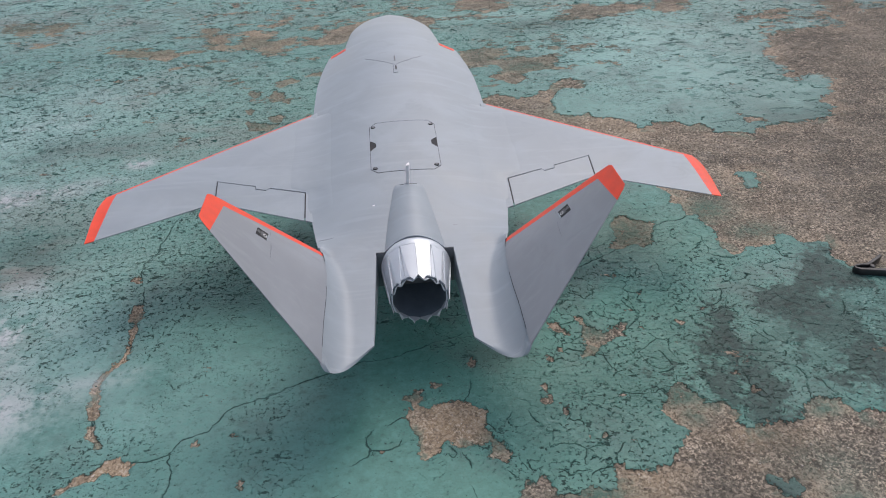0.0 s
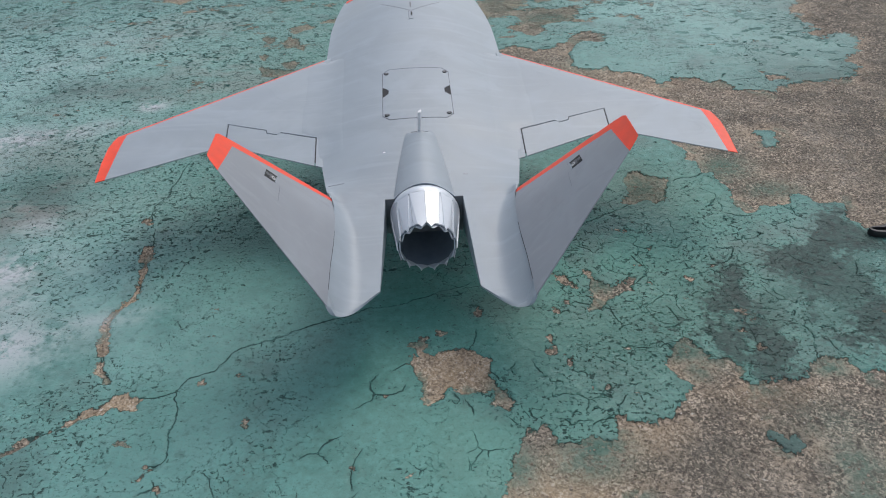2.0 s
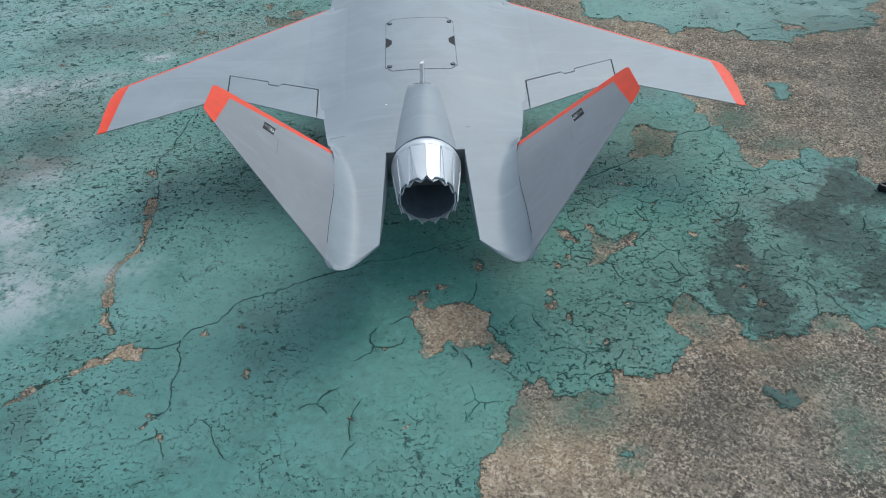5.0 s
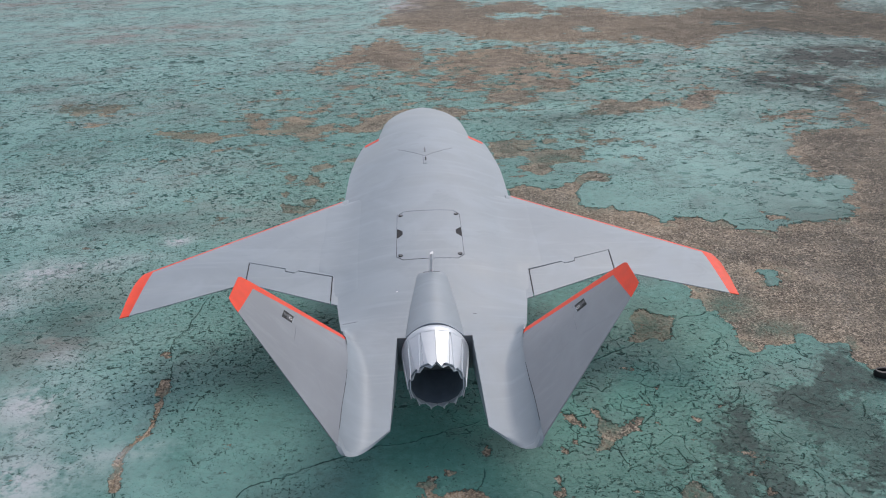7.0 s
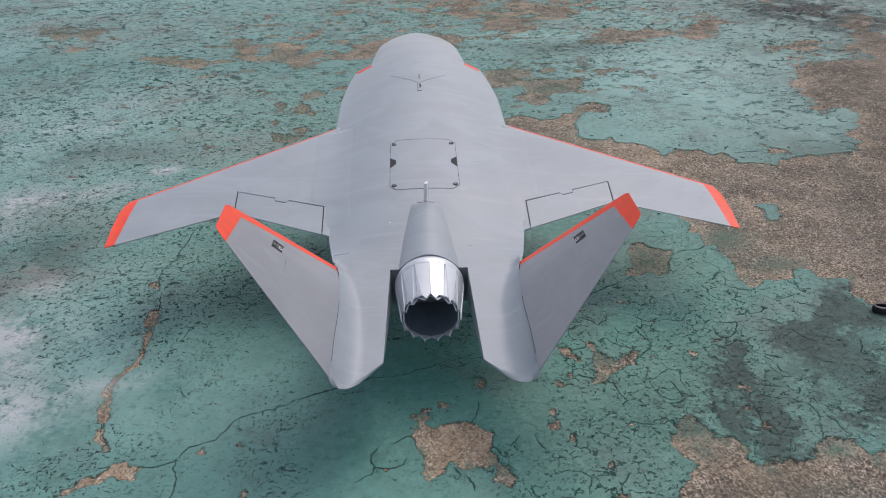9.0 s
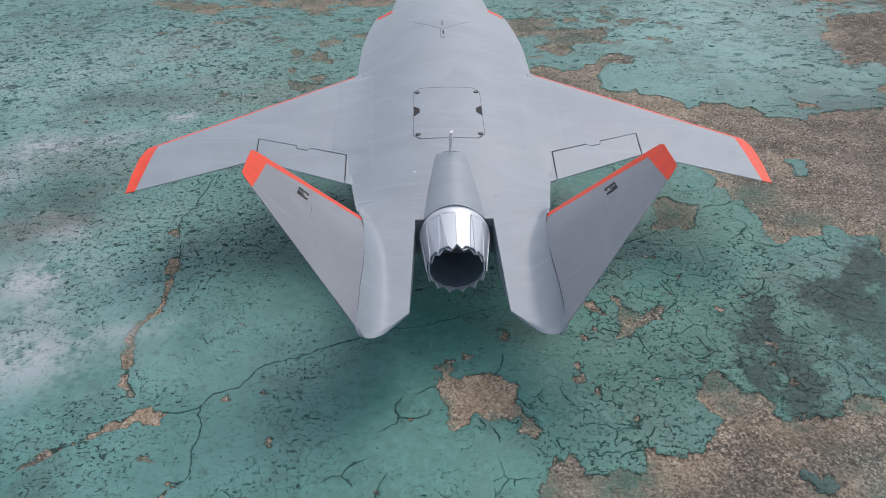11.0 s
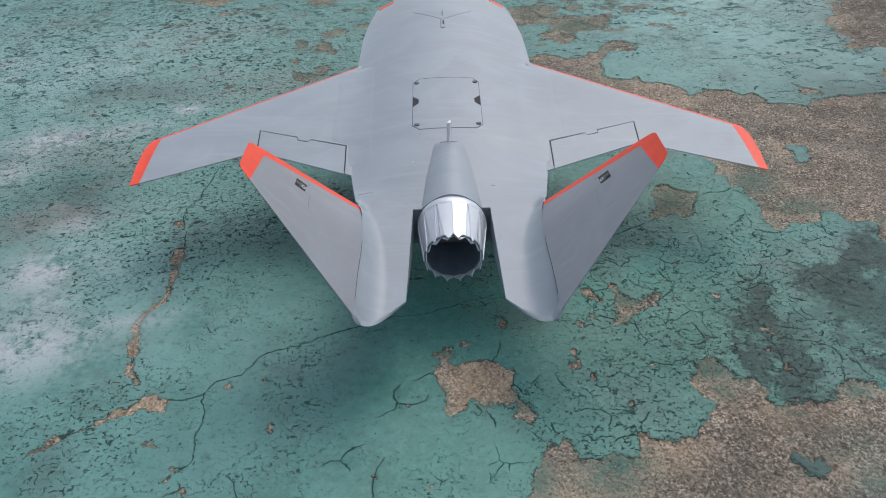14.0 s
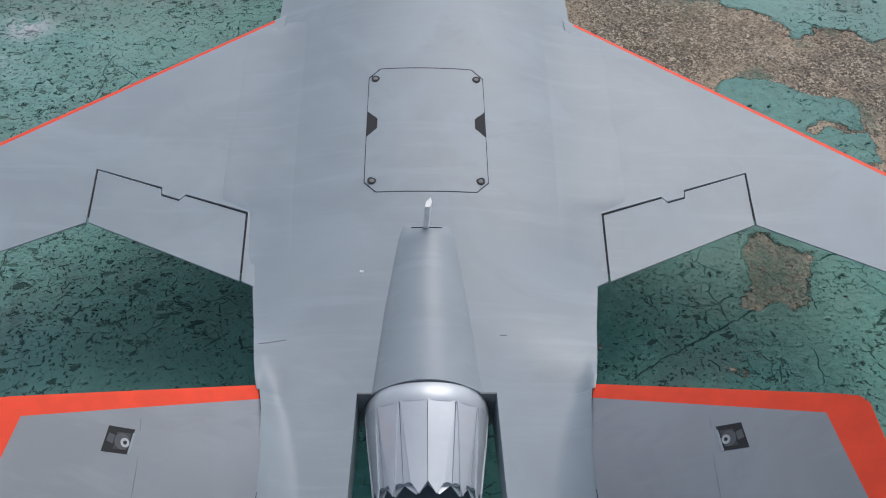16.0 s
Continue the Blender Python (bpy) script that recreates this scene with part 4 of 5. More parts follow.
def plates(x, y, size, seed):
    """Cells of broken paint: how far a place is from its cell's edge, and a number of the cell's own."""
    u, v = x / size, y / size
    iu, iv = np.floor(u).astype(np.int64), np.floor(v).astype(np.int64)
    d1, d2, own = np.full(x.shape, 9.0), np.full(x.shape, 9.0), np.zeros(x.shape)
    for di in (-1, 0, 1):
        for dj in (-1, 0, 1):
            h = ((iu + di) * 73856093 ^ (iv + dj) * 19349663 ^ seed * 83492791) & 0x7fffffff
            h = ((h ^ (h >> 15)) * 1103515245) & 0x7fffffff
            d = np.hypot(iu + di + (h & 1023) / 1023.0 - u, iv + dj + ((h >> 10) & 1023) / 1023.0 - v)
            first = d < d1
            d2 = np.where(first, d1, np.minimum(d2, d))
            own = np.where(first, ((h >> 20) & 255) / 255.0, own)
            d1 = np.where(first, d, d1)
    return (d2 - d1) * size, own


def near_patch(px, py, pts, reach):
    """The places that lie within reach of a line of points."""
    ax, ay = [p[0] for p in pts], [p[1] for p in pts]
    return np.flatnonzero((px > min(ax) - reach) & (px < max(ax) + reach) & (py > min(ay) - reach) & (py < max(ay) + reach))


def build_ground():
    rng = random.Random(5)
    xs = axis(-0.72, 0.80, 0.0026, 1.022, 3.4)
    xs = np.concatenate([xs[0] - np.cumsum(.1 * 1.25 ** np.arange(22))[::-1], xs, xs[-1] + np.cumsum(.1 * 1.25 ** np.arange(22))])
    ys = axis(-0.58, 0.66, 0.0026, 1.0125, 4.4)
    keep = ys > -1.3
    ys = np.concatenate([-1.3 - np.cumsum(.06 * 1.3 ** np.arange(21))[::-1], ys[keep], ys[-1] + np.cumsum(.1 * 1.25 ** np.arange(22))])
    gx, gy = np.meshgrid(xs, ys)
    px, py = gx.ravel(), gy.ravel()
    coarse = 1 + (np.maximum(0, py + .3) / .8) ** 2
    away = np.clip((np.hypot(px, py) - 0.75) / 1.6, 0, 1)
    kink = (rough_noise(px, py, 48, 3, 4) * .0130 * (1 - away) + rough_noise(px, py, 14, 4, 5, .65) * .010 * np.clip(coarse, 0, 18) * away ** .5)
    peel = np.full(px.shape, -1.0)
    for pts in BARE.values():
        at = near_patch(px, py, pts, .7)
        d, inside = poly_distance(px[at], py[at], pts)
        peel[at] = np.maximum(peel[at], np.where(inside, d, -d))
    peel += kink
    for pts, half in STRIPS:
        line = jagged(pts, rng, 0.0025, 0.010)
        wide = 1.0
        for a, b in zip(line, line[1:]):
            at = near_patch(px, py, [a, b], .1)
            d, _ = poly_distance(px[at], py[at], [a, b], False)
            wide = .5 * wide + .5 * rng.uniform(.0, 1.3)
            peel[at] = np.maximum(peel[at], (half * wide - d) * 1.3 + kink[at] * 1.2)
    for hx, hy, r in HOLES:
        at = near_patch(px, py, [(hx, hy)], .05)
        a = np.arctan2(py[at] - hy, px[at] - hx)
        peel[at] = np.maximum(peel[at], r * (1 + .4 * np.sin(2 * a + hx * 90) + .35 * np.sin(3 * a + hy * 70)) - np.hypot(px[at] - hx, py[at] - hy) + kink[at] * .6)
    for pts in LEFT_ON.values():
        at = near_patch(px, py, pts, .7)
        d, inside = poly_distance(px[at], py[at], pts)
        peel[at] = np.minimum(peel[at], np.where(inside, -d, d) + kink[at])
    smudge = np.full(px.shape, -1.0)
    for pts in SMUDGE.values():
        d, inside = poly_distance(px, py, pts)
        smudge = np.maximum(smudge, np.where(inside, d, -d))
    crack, crack_side = np.full(px.shape, 1.0), np.full(px.shape, 1.0)
    for line in [jagged(pts, rng, 0.0022, 0.009) for pts in CRACKS]:
        for (ax, ay), (bx, by) in zip(line, line[1:]):
            near = near_patch(px, py, [(ax, ay), (bx, by)], .03)
            qx, qy = px[near], py[near]
            d, _ = poly_distance(qx, qy, [(ax, ay), (bx, by)], False)
            side = np.where((bx - ax) * (qy - ay) - (by - ay) * (qx - ax) > 0, d, -d)
            closer = d < crack[near]
            crack[near[closer]], crack_side[near[closer]] = d[closer], side[closer]

    def blobs(rows):
        v = np.zeros(px.shape)
        for x, y, rx, ry, s in rows:
            v = np.maximum(v, s * np.exp(-((px - x) / rx) ** 2 - ((py - y) / ry) ** 2))
        return v

    # the paint film stands proud, curls up at its torn edges and lies in slightly domed plates; the concrete is gritty
    gone = np.clip(peel / 0.0035 + 0.5, 0, 1)
    flaky, dashes = blobs(FLAKY), blobs(DASHES)
    rim, own = plates(px + rough_noise(px, py, 60, 21, 2) * .01, py + rough_noise(px, py, 60, 22, 2) * .01, .021, 9)
    lift = np.clip(rim / .004, 0, 1) * (.00010 + .0005 * np.maximum(flaky, dashes) * own)
    curl = .0006 * np.exp(-((peel + .0035) / .003) ** 2)
    z = (1 - gone) * (lift + curl) + gone * (-.0012 + .0012 * rough_noise(px, py, 150, 31, 2)) - .0007 * np.exp(-(crack / 0.0025) ** 2)
    nx, ny = len(xs), len(ys)
    i = (np.arange(ny - 1)[:, None] * nx + np.arange(nx - 1)[None, :]).ravel()
    faces = np.stack([i, i + 1, i + 1 + nx, i + nx], 1)
    me = bpy.data.meshes.new("ground")
    me.vertices.add(nx * ny)
    me.vertices.foreach_set("co", np.stack([px, py, z], 1).ravel())
    me.loops.add(faces.size)
    me.loops.foreach_set("vertex_index", faces.ravel())
    me.polygons.add(len(faces))
    me.polygons.foreach_set("loop_start", np.arange(0, faces.size, 4))
    me.polygons.foreach_set("use_smooth", np.ones(len(faces), bool))
    me.update(calc_edges=True)
    for name, v in (("peel", np.clip(peel, -.6, .6)), ("away", away), ("grime", blobs(GRIME)), ("crack", np.clip(crack, 0, .05)), ("crack_side", np.clip(crack_side, -.05, .05)), ("soot_and_shadow", blobs(SOOT_AND_SHADOW)), ("dashes", dashes), ("tan", blobs(TAN)), ("smudge", np.clip(smudge, -.1, .1)), ("chalk", blobs(CHALK)), ("pale_sheen", blobs(PALE_SHEEN)), ("flaky", flaky), ("film", blobs(FILM)), ("green", blobs(GREEN))):
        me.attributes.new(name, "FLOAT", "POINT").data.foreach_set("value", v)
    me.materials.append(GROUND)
    return tagged(new("ground", me), "weathered concrete ground with flaking teal paint and cracks", "ground", kind="structure")


build_ground()

# ---------------------------------------------------------------- the aircraft: shape
# Stations from tail to nose: half width, height of the spine, of the side edge and of the belly.
WIDTH = [(-.16, .124), (-.135, .1275), (-.112, .1345), (-.074, .1405), (-.033, .147), (.03, .152), (.12, .154), (.275, .1565), (.34, .1555), (.41, .1535), (.47, .147), (.52, .139), (.556, .132)]
SPINE = [(-.40, .099), (-.30, .115), (-.135, .1425), (0, .166), (.05, .176), (.17, .195), (.29, .209), (.37, .2195), (.42, .2255), (.50, .2285), (.58, .2285), (.66, .224), (.74, .213), (.785, .2045), (.80, .200)]
EDGE = [(-.16, .134), (-.034, .1375), (.03, .1500), (.15, .1625), (.29, .1705), (.42, .180), (.55, .188)]
BELLY = [(-.135, .095), (-.08, .080), (-.02, .052), (.04, .020), (.09, .0), (.20, .0), (.32, .025), (.45, .08), (.56, .115), (.68, .15), (.80, .19)]
NOSE_W = [(.30, .112), (.545, .1025), (.60, .0965), (.66, .0885), (.70, .079), (.75, .0575), (.785, .028), (.80, .003)]
NOSE_E = [(.30, .18), (.545, .199), (.66, .202), (.80, .2)]
AXIS_TOP = [(-.14, .1655), (-.07, .172), (.0, .1745), (.03, .175)]


def fairing_z(x, y):
    """The rounded fairing over the duct, from the aerial back to the nozzle."""
    half = between(y, [(-.14, .0430), (-.07, .0345), (0.0, .0235), (.018, .016)], .01)
    deck = between(y, SPINE, .03)
    t = abs(x) / half
    return deck + (between(y, AXIS_TOP, .01) - .012 * sstep(y, -.005, .02) - deck) * max(0.0, 1 - t * t) ** 1.05 - .004 * sstep(t, .96, 1.06)


def spine_z(x, y):
    """The upper surface of the body without the nose ahead of the intakes."""
    w, e = between(y, WIDTH, .02), between(y, EDGE, .03)
    s = between(y, SPINE, .03)
    t = min(1.0, abs(x) / w)
    k = sstep(y, .27, .42)
    z = e + (s - e) * ((1 - t ** 2.4) ** 1.3 * (1 - k) + (1 - t * t) ** 1.25 * k)
    if y < -.07 and abs(x) > .03:
        z += (boom_z(abs(x), y) - z) * sstep(y, -.07, -.125) * sstep(abs(x), .03, .06)
    return z


def boom_out(y):
    """Half width of the tail booms, along the hinge line of the tail."""
    return between(y, [(-.36, .122), (-.34, .1245), (-.27, .1195), (-.20, .1185), (-.15, .1225), (-.13, .1275)], .015)


def boom_z(x, y):
    """The upper surface of a tail boom with the swept-up fairing at its outside."""
    s = between(y, SPINE, .02)
    rise = between(y, [(-.35, .0285), (-.34, .0285), (-.27, .0255), (-.20, .0210), (-.15, .0135), (-.13, .0075), (-.116, .0)], .005) + .0055 * math.exp(-((y + .124) / .008) ** 2)
    lo = boom_out(y) - rise / .78 - .001
    t = min(1.0, max(0.0, (x - lo) / (boom_out(y) - lo)))
    return s - 0.003 * (x / .12) + rise * t ** (1.9 + .5 * sstep(-y, .295, .35))


# The machine leans by half a degree and sits tail-low on its belly.
jet = thing("model_jet_aircraft", "light grey model jet aircraft with orange-edged wings and V-tail", "model aircraft", pose(0, 0, 0, 0, 0.59, 0))


def build_fuselage():
    stations = list(np.linspace(-.135, .5, 72)) + [.515, .53, .54, .548, .5535, .556]
    rings = []
    half = [math.sin(a) for a in np.linspace(-math.pi / 2, math.pi / 2, 57)]
    for y in stations:
        w, e, b = between(y, WIDTH, .02), between(y, EDGE, .03), between(y, BELLY, .03)
        s0 = 1 if y < .55 else 1 - (y - .55) * 3
        top = [Vector((w * s * s0, y, spine_z(w * s, y))) for s in half]
        low = [Vector((w * s * s0, y, e - (e - b) * (1 - abs(s) ** 1.15))) for s in reversed(half[1:-1])]
        rings.append(top + low)
    return part("fuselage", loft(rings), GREY, jet, "smooth grey painted body shell", angle=50)


def build_nose():
    rings = []
    half = [math.sin(a) for a in np.linspace(-math.pi / 2, math.pi / 2, 41)]
    for y in list(np.linspace(.44, .74, 24)) + [.755, .768, .779, .788, .794, .798, .80]:
        w, e, s, b = between(y, NOSE_W), between(y, NOSE_E), between(y, SPINE, .02), between(y, BELLY, .02)
        s = max(s, e + .0005) - .0012
        top = [Vector((w * k, y, e + (s - e) * (1 - k * k) ** 0.95)) for k in half]
        low = [Vector((w * k, y, e - (e - b) * (1 - abs(k) ** 2.2) ** (1 / 2.2))) for k in reversed(half[1:-1])]
        rings.append(top + low)
    return part("nose", loft(rings), GREY, jet, "blunt rounded grey nose", angle=60)


def build_fairing():
    rings = []
    for y in list(np.linspace(-.1358, .0, 30)) + [.006, .011, .015, .018]:
        half = between(y, [(-.14, .0430), (-.07, .0345), (0.0, .0235), (.018, .016)], .01)
        cols = [half * 1.04 * math.sin(a) for a in np.linspace(-math.pi / 2, math.pi / 2, 33)]
        top = [Vector((x, y, fairing_z(x, y))) for x in cols]
        rings.append(top + [Vector((x, y, p.z - .006)) for x, p in zip(reversed(cols), reversed(top))])
    return part("duct_fairing", loft(rings), GREY, jet, "smooth grey fairing over the exhaust duct", angle=50)


def build_boom(side):
    """A flat tail boom that runs back beside the nozzle, cut off slantwise."""
    rings = []
    cols = list(np.linspace(0, 0.55, 8)) + list(np.linspace(0.58, 1.0, 22))
    for v in list(np.linspace(0, 1, 34)):
        top, low = [], []
        for c in cols:
            end = -.297 - .0505 * c / .90 if c < .90 else -.3475 + .006 * ((c - .90) / .10) ** 2
            y = -.1345 + (end + .1345) * v
            xi = .0535 + .008 * (-.1345 - y) / .162
            x = xi + (boom_out(y) - xi) * c
            z = boom_z(x, y)
            thick = (.048 + max(0.0, z - between(y, SPINE, .02))) * (1 - v) ** .8
            top.append(Vector((side * x, y, z)))
            low.append(Vector((side * (x - .006 * c), y, z - max(.0022, thick))))
        rings.append(top + list(reversed(low)))
    return part("tail_boom", loft(rings), GREY, jet, angle=48)


WING_LE = ((.160, .290), (.4673, .065))
Z_LE = [(.10, .1735), (.16, .1716), (.4673, .1526)]
Z_TE = [(.10, .136), (.1457, .1385), (.2958, .149), (.4693, .1431)]
TE = [(.10, -.0525), (.1457, -.0343), (.2958, .0266), (.4693, -.0548)]


def le_y(x):
    return .290 + (x - .160) * (.065 - .290) / (.4673 - .160)


def wing_place(side):
    def place(x, y, s):
        a, b = le_y(x), between(x, TE)
        if x > .4673:
            a = .065 - (x - .4673) * 6
        f = min(1.0, max(0.0, (a - y) / max(a - b, .02)))
        z = between(x, Z_LE) + (between(x, Z_TE) - between(x, Z_LE)) * f
        t = between(x, [(.1, .016), (.47, .008)])
        z -= 1.6 * max(0.0, .1495 - x) * sstep(y, -.03, .06)
        d, e = max(0.0, a - y), max(0.0, y - b)
        tip = sstep(.472 - x, 0, .012)
        up = t * 0.42 * min(1, d / .05) ** .5 * sstep(e, -.01, .10) * (.4 + .6 * tip)
        lowz = t * 0.50 * min(1, d / .03) ** .5 * (0.10 + .90 * sstep(e, 0, .07)) * (.3 + .7 * tip)
        return Vector((side * x, y, z + up if s > 0 else z - lowz - .0006))
    return place


# Flap corners: outer front, inner front, inner back, outer back.
F_OF, F_IF, F_IR, F_OR = (.2984, .0814), (.1600, .0356), (.1585, -.0291), (.2958, .0266)


def hinge(t, back=0.0):
    """A point on the flap's hinge line, t from its inner to its outer end."""
    return (F_IF[0] + (F_OF[0] - F_IF[0]) * t + back * .314, F_IF[1] + (F_OF[1] - F_IF[1]) * t - back * .949)


def build_wing(side):
    g = .0020
    le = lambda x, inn=0.0: (x, le_y(x) - inn)
    tip = [(.4673, .065), (.4700, .052), (.4720, .030), (.4718, -.010), (.4693, -.0548)]
    outline = [le(.141), le(.158), le(.20), le(.30), le(.40), *tip, (.40, -.0223), (.2958 + g, .0266),
               (F_OF[0] + g, F_OF[1] + g), hinge(.565, -g), hinge(.545, .0065 - g), hinge(.425, .0065 - g), hinge(.405, -g), (F_IF[0] - g, F_IF[1] + g), (F_IR[0] - g, F_IR[1]),
               (.1457, -.0343), (.136, -.0382)]
    slope = (WING_LE[1][0] - WING_LE[0][0], WING_LE[1][1] - WING_LE[0][1])
    L = math.hypot(*slope)
    nrm = (slope[1] / L, -slope[0] / L)
    stripe = .0058
    cuts = [((.160 + nrm[0] * o, .290 + nrm[1] * o), slope) for o in (.0012, .003, stripe, .011, .02, .035, .055, .08, .11)]
    band = ((.4535, .065), (.0035, -.12))
    cuts += [band, ((.462, .06), (.004, -.12)), ((.468, .06), (.002, -.12))] + [((x, 0), (0, 1)) for x in (.1465, .1495, .153, .1600)] + grid_lines("u", .15, .45, .03)

    def key(u, v):
        if u < .1600:
            return "skin"
        if u > band[0][0] + (v - .065) * (band[1][0] / band[1][1]):
            return "tip"
        d = (u - .160) * nrm[0] + (v - .290) * nrm[1]
        return "edge" if d < stripe else "skin"

    got = slabs(outline, cuts, wing_place(side), key)
    wing = part("wing", got["skin"], GREY, jet, "swept grey wing with orange leading edge and tip")
    part("leading_edge_stripe", got["edge"], ORANGE, wing, "fluorescent orange stripe")
    part("wing_tip", got["tip"], ORANGE, wing, "fluorescent orange tip band")
    flap = [F_OF, hinge(.565), hinge(.545, .0065), hinge(.425, .0065), hinge(.405), F_IF, F_IR, (F_OR[0] - .0003, F_OR[1])]
    fb = slabs(flap, grid_lines("u", .16, .30, .028) + [((.16, y), (.3, .1)) for y in (-.01, .01)], wing_place(side))[0]
    part("flap", fb, GREY, wing, "grey flap outlined by a dark gap")
    sp = wing_place(side)
    spar = slabs([(F_OF[0] + .003, F_OF[1] + .002), (F_IF[0] - .003, F_IF[1] + .002), (F_IF[0] - .003, F_IR[1] + .008), (F_IF[0] + .004, F_IR[1] + .01), (F_IF[0] + .004, F_IF[1] - .007), (F_OF[0] - .006, F_OF[1] - .008), (F_OR[0] - .004, F_OR[1] + .006), (F_OR[0] + .002, F_OR[1] + .006)],
                 [], lambda u, v, s: sp(u, v, s) + Vector((0, 0, -.0014 if s > 0 else .0004)))[0]
    part("hinge_spar", spar, SEAM, wing)
    # fillet that carries the body's skin out onto the wing
    rows = []
    for y in np.linspace(-.030, .286, 48):
        w = between(y, WIDTH, .02)
        xa, xb = w - .036, min(w + .030, .1562 + 2.0 * max(0.0, y - .038), .1590 + (.288 - y) * 1.3)
        body, skin = (lambda x: spine_z(min(x, w), y)), (lambda x: sp(x, y, 1).z)
        za, zb, span = body(xa), skin(xb), xb - xa
        ma, mb = (body(xa + .001) - body(xa - .001)) * 500 * span, (skin(xb) - skin(xb - .002)) * 500 * span
        fade = sstep(y, -.030, .0) * sstep(y, .287, .262)
        row = []
        for k in np.linspace(0, 1, 15):
            x = xa + span * k
            z = (1 + 2 * k) * (1 - k) ** 2 * za + k * (1 - k) ** 2 * ma + k * k * (3 - 2 * k) * zb + k * k * (k - 1) * mb
            under = body(x) if x < w else skin(x)
            row.append(Vector((side * x, y, under + (z - under) * fade + .0004 * fade - .0006 * abs(2 * k - 1) ** 6 - .0006 * (1 - fade))))
        rows.append(row)
    part("root_fillet", loft([r + [p + Vector((0, 0, -.0015)) for p in reversed(r)] for r in rows]), GREY, wing)
    return wing


# Plane of a tail surface: root point and the way along its span.
TAIL_O, TAIL_S = Vector((.1255, 0, .1405)), Vector((.586, 0, .810))


def tail_place(side):
    def place(y, v, s):
        front = -.1306 - (v - .007) * (.0837 / .184)
        back = -.3417 + (v + .007) * (.069 / .199)
        d, e = max(0.0, front - y), max(0.0, y - back)
        h = (.0112 - .040 * max(0.0, v)) * min(1.0, .03 + d / .06) ** .6 * min(1.0, .06 + e / .11) * (1.0 if v < .17 else 1 - .6 * sstep(v, .172, .194))
        p = TAIL_O + TAIL_S * v + Vector((-TAIL_S.z, 0, TAIL_S.x)) * (h * s) + Vector((0, y, 0))
        p.x *= side
        return p
    return place


def build_tail(side):
    outline = [(-.1306, .007), (-.2085, .178), (-.2143, .189), (-.2200, .1925), (-.2700, .1935), (-.2740, .189), (-.2795, .176), (-.3450, -.007), (-.315, -.0035), (-.28, 0.0), (-.24, .002), (-.20, .003), (-.16, .004), (-.14, .006)]
    slope = (-.0837, .184)
    L = math.hypot(*slope)
    nrm = (-slope[1] / L, slope[0] / L)
    nrm = nrm if nrm[0] < 0 else (-nrm[0], -nrm[1])
    stripe = .0115
    lines = [((-.1306 + nrm[0] * o, .007 + nrm[1] * o), slope) for o in (.002, .005, stripe, .025, .045)]
    band = ((-.2200, .1690), (-.0575, .0065))
    lines += [band, ((-.22, .181), (-.056, .004)), ((-.22, .188), (-.056, .002))] + grid_lines("u", -.34, -.14, .025) + grid_lines("v", 0, .18, .03)

    def key(u, v):
        if v > band[0][1] + (u - band[0][0]) * band[1][1] / band[1][0]:
            return "tip"
        return "edge" if (u + .1306) * nrm[0] + (v - .007) * nrm[1] < stripe else "skin"

    got = slabs(outline, lines, tail_place(side), key)
    fin = part("tail_fin", got["skin"], GREY_TAIL, jet, "canted grey all-moving tail fin with orange edge")
    part("leading_edge_stripe", got["edge"], ORANGE, fin, "fluorescent orange stripe")
    part("fin_tip", got["tip"], ORANGE, fin, "fluorescent orange tip band")
    # servo pocket: a dark frame with the servo in it
    c = (-.2110, .1100)
    tp = tail_place(side)
    lift = lambda a: (lambda u, v, s: tp(u, v, 1) + Vector((-TAIL_S.z * side, 0, TAIL_S.x)) * (a if s > 0 else -.002))
    quad = lambda a0, a1, b0, b1: [(c[0] + a * .0082 - b * .0015, c[1] + b * .0084 - a * .0006) for a, b in ((a0, b0), (a1, b0), (a1, b1), (a0, b1))]
    part("servo_pocket", slabs(quad(-1, 1, -1, 1), [], lift(.0003))[0], POCKET, fin, "dark open servo pocket")
    ring = lambda du, dv, r: [(c[0] + du + r * math.cos(k * math.pi / 9), c[1] + dv + r * math.sin(k * math.pi / 9)) for k in range(18)]
    part("servo_case", slabs(quad(-.72, .62, -.80, .25), [], lift(.0004))[0], SERVO, fin)
    part("servo_boss", slabs(ring(-.0004, -.0022, .0050), [], lift(.0006))[0], SERVO_PALE, fin, "round grey servo boss")
    part("servo_disc", slabs(ring(-.0006, -.0040, .0029), [], lift(.0009))[0], STEEL, fin)
    part("servo_screw", slabs(ring(-.0006, -.0040, .0012), [], lift(.0011))[0], POCKET, fin)
    part("servo_horn", slabs([(c[0] - .0036, c[1] + .0034), (c[0] + .0020, c[1] + .0030), (c[0] + .0024, c[1] + .0070), (c[0] - .0030, c[1] + .0076)], [], lift(.0006))[0], SERVO_PALE, fin)
    part("pocket_lip", slabs(quad(-1.0, .70, -1.10, -.92), [], lift(.0006))[0], GREY, fin)
    part("fin_seam", slabs([(-.1936, .0980), (-.1936, .0987), (-.2235, .0947), (-.245, .0925), (-.245, .0922), (-.2235, .0942)], [], lift(.0003))[0], FAINT, fin)
    # dark gap along the root
    gap = part("root_gap", slabs([(-.134, .0055), (-.14, .0046), (-.16, .0026), (-.20, .0016), (-.24, .0006), (-.28, -.0014), (-.315, -.005), (-.318, -.0052), (-.318, -.0030), (-.315, -.0022), (-.28, .0012), (-.24, .0032), (-.20, .0042), (-.16, .0052), (-.14, .0070)],
                                  [], lambda u, v, s: tp(u, v, s) + Vector((side * .0006, 0, -.0006)))[0], SEAM, fin)
    return fin


